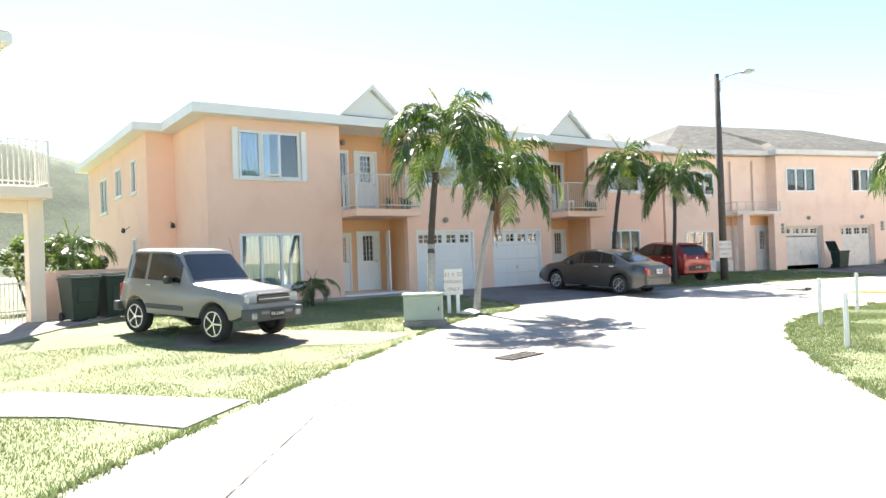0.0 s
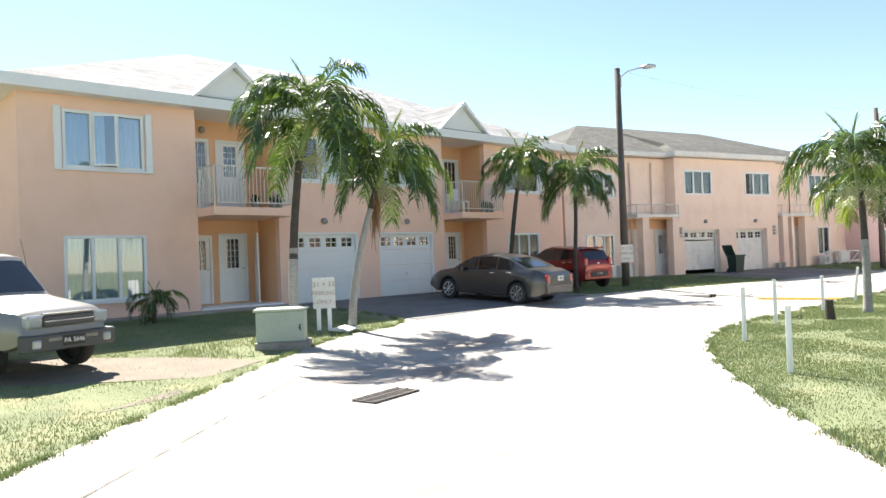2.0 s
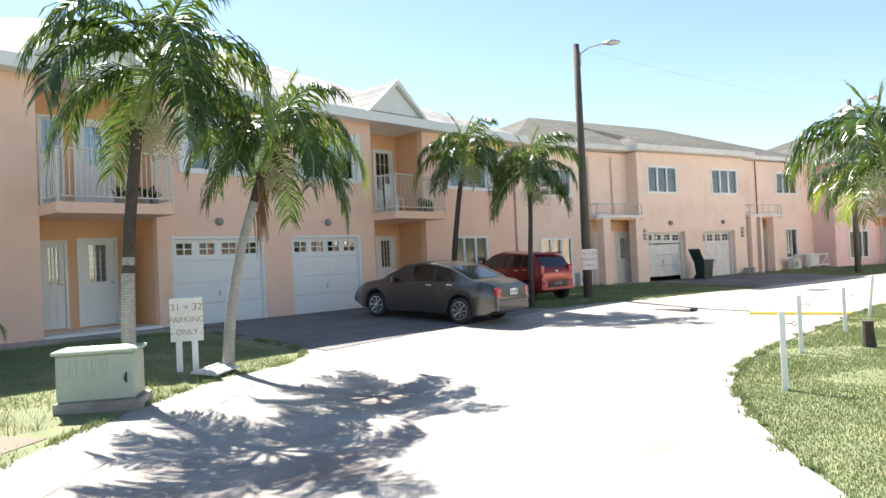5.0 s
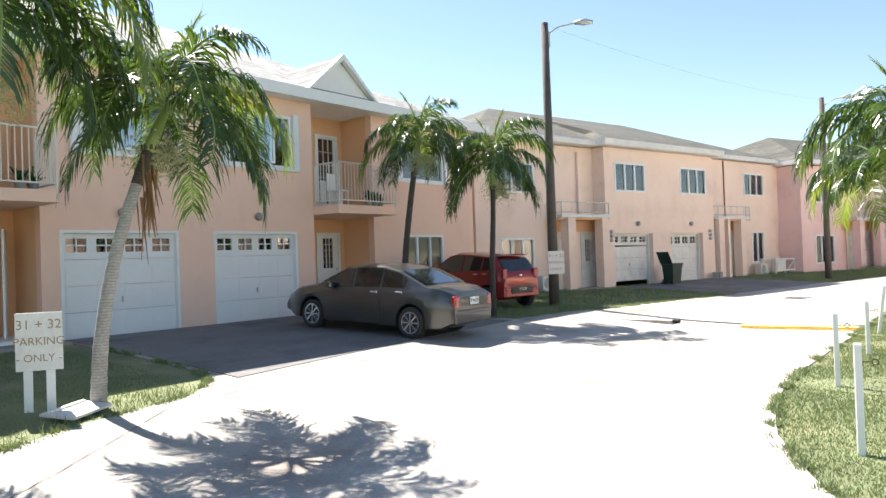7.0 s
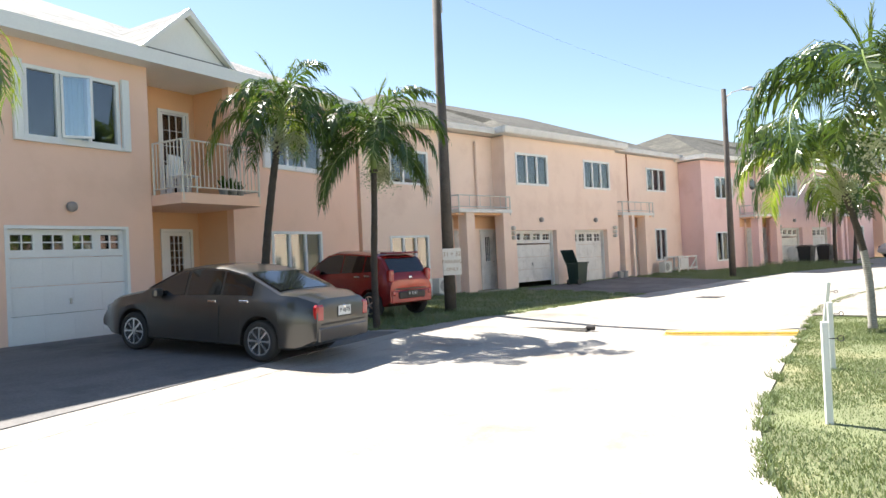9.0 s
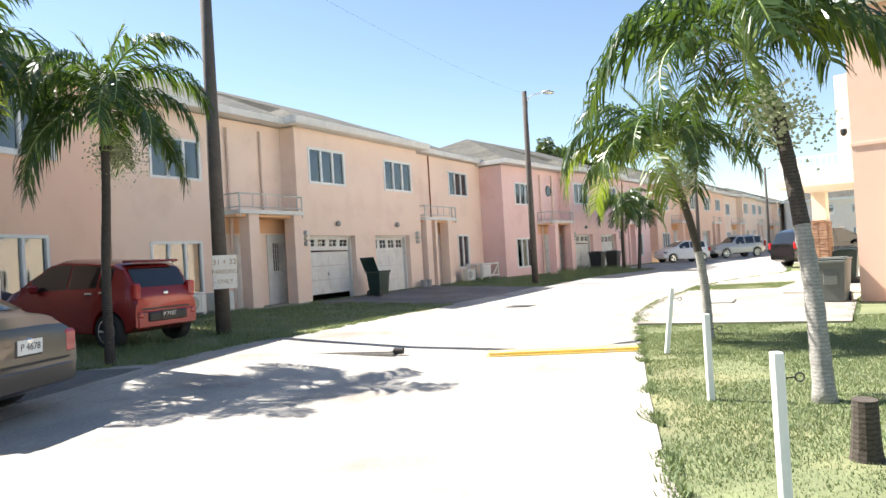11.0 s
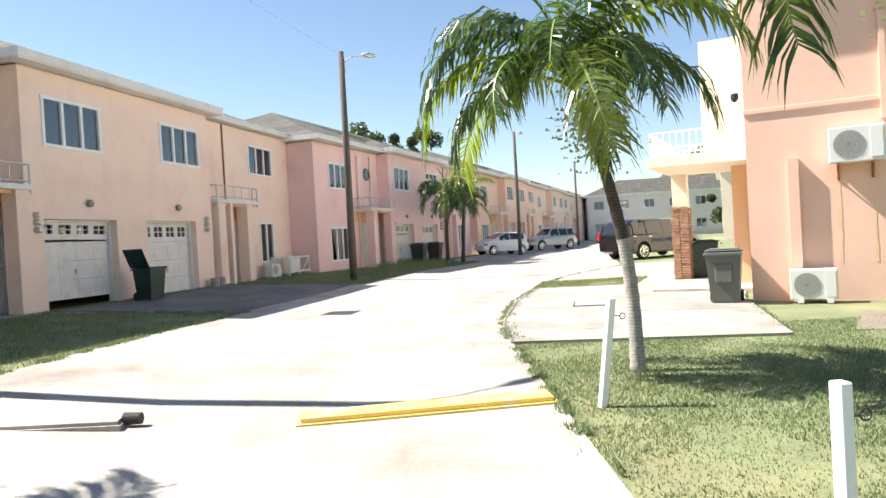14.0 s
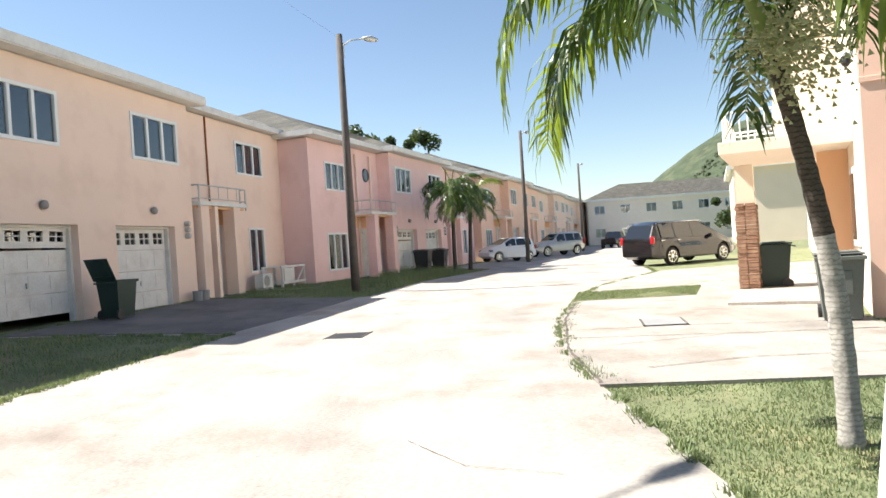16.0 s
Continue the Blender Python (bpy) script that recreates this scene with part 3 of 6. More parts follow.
    # porch floors and balconies
    for a, b in ((-6.19, -3.72), (2.98, 5.2)):
        part("porch_floor", boxes((a + 0.002, b - 0.002, -0.1, R - 0.002, 0.0, 0.38)), WHITE, h)
        bl = new("balcony")
        bl.parent = h
        fx = b - 0.35
        part("slab", boxes((a + 0.002, b - 0.002, -0.95, R - 0.002, 2.86, 3.08)), PEACH, bl)
        railing(bl, [(a + 0.06, -0.02), (a + 0.06, -0.93), (b - 0.06, -0.93), (b - 0.06, -0.02)], 3.12, 1.05)
    # dormers
    hip_roof(h, -10.45, 9.95, 0, 14.2, 6.02, 3.45, SHINGLE_L)
    hip_roof(h, -11.3, 10.8, 3.4, 14.0, 6.0, 2.4, SHINGLE_L, fascia=0.22)
    for cx in (-5.2, 3.75):
        d = new("gable")
        d.parent = h
        bm = bmesh.new()
        prism(bm, [(cx - 1.12, 6.1), (cx + 1.12, 6.1), (cx, 6.98)], "y", -0.34, 4.2)
        part("body", bm, WHITE, d)
        part("flashing", boxes((cx - 1.16, cx + 1.16, -0.47, -0.34, 6.052, 6.08)), TRIM_GREY, d, "dark grey flashing strip")
        bm = bmesh.new()
        for s in (-1, 1):
            prism(bm, [(cx, 7.15), (cx, 6.99), (cx + s * 1.13, 6.05), (cx + s * 1.24, 6.05)], "y", -0.52, -0.36)
        part("bargeboard", bm, WHITE, d)
        bm = bmesh.new()
        for s in (-1, 1):
            prism(bm, [(cx, 7.13), (cx, 6.99), (cx + s * 1.13, 6.05), (cx + s * 1.22, 6.05)], "y", -0.355, 4.2)
        part("roof", bm, SHINGLE_L, d)
    return h


house_one()
for x in (-2.15, 1.2):
    wall_lamp(x, 0, 2.78, pose(0, 0, 0))
for x in (-5.45, 3.25):
    wall_lamp(x, 1.25, 5.5, pose(0, 0, 0))


def house_row(m, paint, label):
    """The pink pair: a centre block with two garages, two porches and two wings set back a little."""
    h = thing("row_house", m, label, "house", "row houses")
    T, C = 0.22, 7.5
    gz, top = -0.3, 5.82
    ctr = [(0.6, 2.55, 4.05, 5.25), (4.98, 6.95, 4.05, 5.25), (0.48, 2.95, 0.1, 2.36), (4.2, 6.58, 0.1, 2.36)]
    walls(h, paint, (0, C, gz, top, 0, T, ctr))
    R, Q, X0, X1 = 0.6, 0.4, -6.2, C + 6.55  # depths of the two wings, ends of the house
    upl, lowl = (-5.0, -3.3, 3.92, 5.05), (-5.1, -3.4, 0.78, 2.26)
    upr, lowr = (10.8, 12.65, 4.18, 5.3), (11.4, 12.5, 0.85, 2.4)
    doors = [(-2.24, -1.48, 0.26, 2.4, R), (-0.86, -0.04, 0.26, 2.42, R), (8.75, 9.6, 0.26, 2.4, Q)]
    walls(h, paint, (X0, -0.002, gz, top, R, T, [upl, lowl, doors[0][:4], doors[1][:4]]), (C + 0.002, X1, gz, top, Q, T, [upr, lowr, doors[2][:4]]))
    pieces("wall", h, paint, (-0.0, T, T + 0.002, R + T, gz, top), (C - T, C, T + 0.002, Q + T, gz, top))
    for a, b, y in ((-2.75, -0.01, R), (C + 0.01, C + 2.75, Q)):
        part("porch_lintel", boxes((a, b, y - 0.014, y - 0.002, 2.47, 2.97)), PORCH, h, "orange-painted band above the doors")
        part("porch_ceiling", boxes((a, b, -0.1, y - 0.016, 2.9, 2.975)), PORCH, h)
    pieces("wall", h, paint, (X0, X0 + T, R + T + 0.002, 11, gz, top), (X1 - T, X1, Q + T + 0.002, 11, gz, top), (X0, X1, 11.002, 11.2, gz, top))
    for k in (0, 1):
        window(h, *ctr[k], 0, 3, sill=False, fw=0.08)
    for k in (2, 3):
        garage_door(h, *ctr[k], T - 0.01, gap=0.32 if k == 2 else 0.04, wh=OLDWHITE, lean=k == 2)
    for q, y, n in ((upl, R, 3), (lowl, R, 3), (upr, Q, 3), (lowr, Q, 2)):
        window(h, *q, y, n, sill=False)
    door(h, *doors[0], glass=(0.3, 0.9, 0.94), wh=OLDWHITE)
    for q in doors[1:]:
        door(h, *q, glass=(0.3, 0.48, 0.88), wh=OLDWHITE, dark=True)
    for a, y in ((-2.75, R), (C, Q)):
        part("porch_floor", boxes((a + 0.002, a + 2.748, -0.25, -0.002, 0.0, 0.26)) if a > 0 else boxes((a + 0.002, a + 2.74, -0.25, y - 0.002, 0.0, 0.26)), CONC, h)
        bl = new("balcony")
        bl.parent = h
        part("slab", boxes((a + 0.01, a + 2.74, -0.25, y - 0.002, 2.98, 3.1)), OLDWHITE, bl)
        railing(bl, [(a + 0.05, y - 0.02), (a + 0.05, -0.2), (a + 2.7, -0.2), (a + 2.7, -0.02)], 3.1, 0.46, r=0.01, gap=0.5, material=METAL)
        for cx, cw in ((a + 0.38, 0.42), (a + 2.3, 0.42)) if a < 0 else ((a + 0.12, 0.42), (a + 0.85, 0.18), (a + 1.95, 0.4)):
            part("column", boxes((cx, cx + cw, -0.2, 0.2, gz, 2.978), bevel=0.01), paint, h)
    hip_roof(h, X0, X1, 0.5, 11.2, 6.02, 2.35, SHINGLE_D, over=0.4, fascia=0.17, wh=OLDWHITE)
    # the lower hip over the centre block, running forward
    bm = bmesh.new()
    a, b, c = -0.35, C + 0.35, -0.4
    q = [bm.verts.new(p) for p in ((a, c, 6.06), (b, c, 6.06), (b, 5.2, 6.06), (a, 5.2, 6.06), (a + 1.1, c + 1.5, 6.66), (b - 1.1, c + 1.5, 6.66), (b - 1.1, 5.2, 8.1), (a + 1.1, 5.2, 8.1))]
    for f in ((0, 1, 5, 4), (1, 2, 6, 5), (3, 0, 4, 7), (4, 5, 6, 7), (2, 3, 7, 6), (0, 3, 2, 1)):
        bm.faces.new([q[i] for i in f])
    part("roof", bm, SHINGLE_D, h)
    pieces("fascia", h, OLDWHITE, (a, b, c - 0.03, c - 0.002, 5.87, 6.08), (a - 0.03, a, c - 0.03, 0.5, 5.87, 6.08), (b, b + 0.03, c - 0.03, 0.5, 5.87, 6.08))
    part("soffit", boxes((a, b, c, -0.002, 5.84, 5.87)), OLDWHITE, h)
    return h


B2 = pose(16.57, -1.63, 0, 0, 0, -14)
house_row(B2, PINK, "two-storey pale pink townhouse pair with weathered garage doors")
B3 = pose(35.5, -8.5, -0.12, 0, 0, -20)
house_row(B3, ROSE, "two-storey rose-painted townhouse pair with grey shingle roof")
house_row(pose(55.6, -16.1, 0, 0, 0, -19), PEACH, "two-storey peach townhouse pair with grey shingle roof")
h5 = house_row(pose(75.5, -22.9, 0, 0, 0, -19), PINK, "two-storey pale pink townhouse pair with grey shingle roof")
copy_thing(h5, pose(95.4, -29.8, 0, 0, 0, -19))


# ---- palms ----
def frond_mesh(seed, L, rise, bend, leafmaterial, n=54, leaf=0.54, fold=0.0):
    """One feather leaf of a palm: an arching midrib along +x with long drooping leaflets. fold closes it to a spear."""
    rnd = random.Random(seed)
    bm = bmesh.new()
    pts, dirs = [Vector((0, 0, 0))], []
    k = 14
    side = rnd.uniform(-0.4, 0.4)
    for i in range(k):
        s = (i + 0.5) / k
        e = rise - bend * s ** 1.15
        d = Vector((math.cos(e), side * s * 0.7, math.sin(e))).normalized()
        dirs.append(d)
        pts.append(pts[-1] + d * (L / k))
    tube(bm, pts, [0.02 * (1 - 0.85 * i / k) + 0.003 for i in range(k + 1)], 4, True, 0)
    for i in range(n):
        s = 0.17 + 0.83 * i / (n - 1)
        f = s * k
        j = min(k - 1, int(f))
        p = pts[j].lerp(pts[j + 1], f - j)
        t = dirs[j]
        ln = leaf * (0.5 + 0.6 * math.sin(math.pi * min(1, 0.2 + s * 0.72))) * rnd.uniform(0.75, 1.15)
        for sg in (-1, 1):
            if rnd.random() < 0.06:
                continue
            lat = Vector((0, sg, 0)) - t * t.y * sg
            lat.normalize()
            lift = rnd.uniform(-0.15, 0.4)
            d0 = (lat * (0.85 - fold * 0.75) + t * (0.5 + 0.5 * s + fold) + Vector((0, 0, lift))).normalized()
            sag = 0.1 if fold else rnd.uniform(0.4, 1.05)
            d1 = (d0 * 0.7 + Vector((rnd.uniform(-0.12, 0.12), 0, -sag * 0.8))).normalized()
            d2 = (d1 * 0.6 + Vector((rnd.uniform(-0.15, 0.15), rnd.uniform(-0.15, 0.15), -sag))).normalized()
            a, b = p, p + d0 * ln * 0.36
            c = b + d1 * ln * 0.34
            e = c + d2 * ln * 0.34
            w = 0.018 * rnd.uniform(0.7, 1.3)
            u = (t + lat * rnd.uniform(-0.3, 0.3) + Vector((0, 0, rnd.uniform(-0.3, 0.3)))).normalized() * w
            v = [bm.verts.new(q) for q in (a - u * 0.5, a + u * 0.5, b - u, b + u, c - u * 0.85, c + u * 0.85, e)]
            for q in ((0, 1, 3, 2), (2, 3, 5, 4), (4, 5, 6)):
                bm.faces.new([v[m] for m in q]).material_index = 1
    me = bpy.data.meshes.new("frond")
    bm.to_mesh(me)
    bm.free()
    me.materials.append(SHAFT)
    me.materials.append(leafmaterial)
    return me


SHAFT = mat("crownshaft_green", (0.2, 0.27, 0.07), 0.45, vary=0.15, scale=3)
SEED = mat("pale_palm_seeds", (0.42, 0.42, 0.24), 0.7, vary=0.25, scale=9)
# spear, then rings from the top of the crown down: rise and bend
FROND_KEYS = [(1.35, 1.9), (1.15, 2.4), (0.9, 2.4), (0.6, 2.2), (0.3, 1.95), (-0.15, 1.35)]
FRONDS = {(i, v): frond_mesh(i * 7 + v, 1.72 + 0.16 * v, rise, bend, LEAFY if v == 2 else LEAF) for i, (rise, bend) in enumerate(FROND_KEYS) for v in range(3)}
SPEARS = [frond_mesh(90 + v, 1.0 + 0.15 * v, 1.5, 0.35 + 0.2 * v, LEAFY, 34, 0.4, 1.0) for v in range(2)]


def palm(trunk, r0, r1, size=1.0, nf=17, seed=0, lean=(0.0, 0.0), label="", seeds=True, skirt=0, white=0.0, shaft=0.55, low=5):
    """A palm: trunk is a list of world points from the ground to the foot of the crownshaft."""
    rnd = random.Random(seed)
    base = Vector(trunk[0])
    t = thing("palm_tree", Matrix.Translation(base), label, "palm tree", "palm trees")
    # smooth ringed trunk
    P = [Vector(p) - base for p in trunk]
    pts, rad = [], []
    n = 34
    for i in range(n + 1):
        f = i / n * (len(P) - 1)
        j = min(len(P) - 2, int(f))
        u = f - j
        p0, p1, p2, p3 = P[max(0, j - 1)], P[j], P[j + 1], P[min(len(P) - 1, j + 2)]
        q = 0.5 * ((2 * p1) + (p2 - p0) * u + (2 * p0 - 5 * p1 + 4 * p2 - p3) * u * u + (3 * p1 - p0 - 3 * p2 + p3) * u ** 3)
        pts.append(q)
        rr = r0 + (r1 - r0) * (i / n) ** 0.7
        rad.append(rr * (1.25 if i == 0 else 1.0) * (1 + (0.045 if i % 2 else -0.02)) * rnd.uniform(0.97, 1.03))
    pts[0].z -= 0.1
    bm = bmesh.new()
    m = n if white >= 1 else max(2, int(n * white))
    tube(bm, pts, rad, 10, True, 0)
    jit = [rnd.gauss(0, 1.2) for _ in range(n + 2)]
    for i, f in enumerate(bm.faces):
        if i // 10 < m + jit[min(n + 1, i // 10)]:
            f.material_index = 1 if white > 0 else 0
    part("trunk", bm, [TRUNK, TRUNKW], t, "grey ringed trunk", True)
    top = pts[-1]
    d = (pts[-1] - pts[-4]).normalized()
    d = (d + Vector((lean[0], lean[1], 0.3))).normalized()
    hs = shaft * size
    bm = bmesh.new()
    tube(bm, [top - d * 0.03, top + d * hs * 0.35, top + d * hs * 0.8, top + d * hs], [r1 * 1.12, r1 * 1.1, r1 * 0.75, r1 * 0.45], 10)
    part("crownshaft", bm, SHAFT, t, "smooth green crownshaft", True)
    bm = bmesh.new()
    for i in range(7):
        a = i * 0.9 + rnd.uniform(0, 0.4)
        o = Vector((math.cos(a), math.sin(a), 0)) * r1
        tube(bm, [top + o * 0.9, top + o * 1.3 + Vector((0, 0, 0.05))], [0.03, 0.012], 4)
    part("leaf_scar", bm, TRUNK, t)
    head = top + d * hs * 0.92
    for i in range(nf):
        a = i * 2.39996 + rnd.uniform(-0.25, 0.25)
        s = (i + 0.5) / nf
        k = min(low, int(s * (low + 1)))
        v = 2 if rnd.random() < (0.3 if k == low else 0.12) else rnd.randrange(2)
        o = new("frond", SPEARS[i] if i < 2 else FRONDS[k, v])
        o.parent = t
        z = size * rnd.uniform(0.88, 1.12)
        tilt = Matrix.Identity(4)
        if abs(lean[0]) + abs(lean[1]) > 0:
            tilt = Matrix.Rotation(0.3 * math.hypot(*lean), 4, Vector((-lean[1], lean[0], 0)).normalized())
        o.matrix_local = Matrix.Translation(head - d * (0.12 * s * hs)) @ tilt @ Matrix.Rotation(a, 4, "Z") @ Matrix.Diagonal((z, z, z, 1))
    for i in range(skirt):
        a = rnd.uniform(0, 6.28)
        bm = bmesh.new()
        p = top + Vector((math.cos(a), math.sin(a), 0)) * r1
        for j in range(22):
            q = p + Vector((rnd.uniform(-0.12, 0.12), rnd.uniform(-0.12, 0.12), -rnd.uniform(0.0, 0.6)))
            tube(bm, [q, q + Vector((rnd.uniform(-0.1, 0.1), rnd.uniform(-0.1, 0.1), -rnd.uniform(0.4, 0.9)))], [0.02, 0.004], 3)
        part("dead_frond", bm, DEAD, t, "brown dried hanging leaf")
    if seeds:
        for i in range(2):
            bm = bmesh.new()
            a = rnd.uniform(0, 6.28)
            o = Vector((math.cos(a), math.sin(a), 0))
            c = top + o * (0.34 * size)
            for j in range(420):
                v = Vector((rnd.gauss(0, 1), rnd.gauss(0, 1), rnd.gauss(0, 1)))
                q = c + v * 0.16 * size + Vector((0, 0, -0.05))
                s = 0.016 * rnd.uniform(0.6, 1.5)
                w = [bm.verts.new(q + Vector(x) * s) for x in ((1, 0, -0.6), (-0.6, 0.9, -0.6), (-0.6, -0.9, -0.6), (0, 0, 1))]
                for f in ((0, 1, 2), (0, 3, 1), (1, 3, 2), (2, 3, 0)):
                    bm.faces.new([w[x] for x in f])
            for j in range(14):
                v = Vector((rnd.gauss(0, 1), rnd.gauss(0, 1), rnd.gauss(0, 0.8))) * 0.17 * size
                tube(bm, [top + o * r1, c + v * 0.3, c + v], [0.01, 0.006, 0.003], 3)
            tagged(part("inflorescence", bm, SEED, t, "cluster of pale green palm seeds"), kind="stuff")
    return t


palm([(-7.15, -6.35, 0.0), (-7.19, -6.42, 1.0), (-7.12, -6.42, 2.2), (-7.0, -6.5, 3.55)], 0.105, 0.07, 1.1, 20, 3, (0.3, -0.1), "tall palm with ringed trunk behind the green cabinet", white=0.5, shaft=0.85)
palm([(-5.42, -5.85, 0.0), (-5.42, -6.0, 0.9), (-5.28, -6.15, 1.9), (-4.9, -6.2, 3.05)], 0.095, 0.062, 1.0, 19, 5, (0.25, 0.0), "leaning palm beside the parking sign with a dead brown leaf", skirt=1, white=0.85, shaft=0.72)
palm([(3.45, -2.65, 0.1), (3.5, -2.7, 1.6), (3.7, -2.75, 3.0), (3.88, -2.8, 3.98)], 0.09, 0.066, 0.93, 20, 8, (0.1, 0.01), "palm beside the parked grey saloon car", shaft=0.75)
palm([(4.95, -4.25, 0.0), (4.95, -4.25, 1.3), (4.98, -4.3, 2.5), (5.02, -4.3, 3.3)], 0.078, 0.06, 0.97, 20, 11, (0.05, 0.02), "palm on the verge beside the red hatchback", shaft=0.85)
palm([(8.08, -12.83, -0.1), (8.1, -12.8, 0.85), (8.1, -12.67, 1.66), (8.05, -12.46, 2.45)], 0.08, 0.055, 1.0, 20, 14, (-0.2, 0.3), "leaning palm on the lawn beside the concrete driveway", white=0.45, low=3)
palm([(3.4, -13.38, -0.08), (3.5, -13.36, 0.9), (3.65, -13.3, 1.8), (3.85, -13.22, 2.65)], 0.1, 0.062, 1.1, 16, 17, (0.2, 0.25), "tall palm leaning over the lawn with pale seed clusters", white=0.55, shaft=0.8, low=3)
palm([(35.6, -11.2, 0.1), (35.5, -11.2, 1.5), (35.3, -11.25, 3.2)], 0.11, 0.08, 1.0, 18, 21, (-0.1, 0), "palm on the far verge beside the bins", seeds=False)
palm([(38.0, -12.0, 0.1), (38.2, -12.1, 1.5), (38.6, -12.2, 3.1)], 0.11, 0.08, 1.0, 18, 23, (0.1, 0), "thin leaning palm on the far verge", seeds=False)
palm([(-8.2, -1.95, 0.15), (-8.2, -1.95, 0.45), (-8.18, -1.95, 0.72)], 0.05, 0.04, 0.43, 13, 27, (0, 0), "young palm below the ground-floor window", seeds=False, shaft=0.15)


# ---- cars ----
def lin(pts, x):
    if x <= pts[0][0]:
        return pts[0][1]
    for (a, b), (c, d) in zip(pts, pts[1:]):
        if x <= c:
            return b + (d - b) * (x - a) / (c - a)
    return pts[-1][1]


def paintmat(name, color, rough=0.25, metal=0.3):
    return mat(name, color, rough, metal, vary=0.04, scale=3, fine=200, coat=0.6)


CHROME = mat("chrome", (0.7, 0.7, 0.7), 0.12, 1.0, vary=0.02)
RIM = mat("alloy_rim", (0.8, 0.8, 0.8), 0.2, 0.9, vary=0.05)
REDL = mat("red_lamp_lens", (0.42, 0.012, 0.015), 0.15, vary=0.05, coat=0.8)
CLEARL = mat("clear_lamp_lens", (0.34, 0.37, 0.38), 0.1, 0.2, vary=0.05, coat=0.8)
PLATE_D = mat("dark_plate", (0.02, 0.02, 0.02), 0.4)
TRIM = mat("grey_bumper_plastic", (0.08, 0.08, 0.08), 0.6)


def text(parent, s, size, m, material, name="lettering"):
    cu = bpy.data.curves.new("text", "FONT")
    cu.body, cu.size, cu.align_x, cu.align_y, cu.extrude = s, size, "CENTER", "CENTER", 0.001
    tmp = bpy.data.objects.new("tmp", cu)
    scene.collection.objects.link(tmp)
    me = bpy.data.meshes.new_from_object(tmp.evaluated_get(bpy.context.evaluated_depsgraph_get()))
    bpy.data.objects.remove(tmp)
    o = new(name, me)
    me.materials.clear()
    me.materials.append(material)
    if parent:
        o.parent = parent
    o.matrix_local = m
    return o


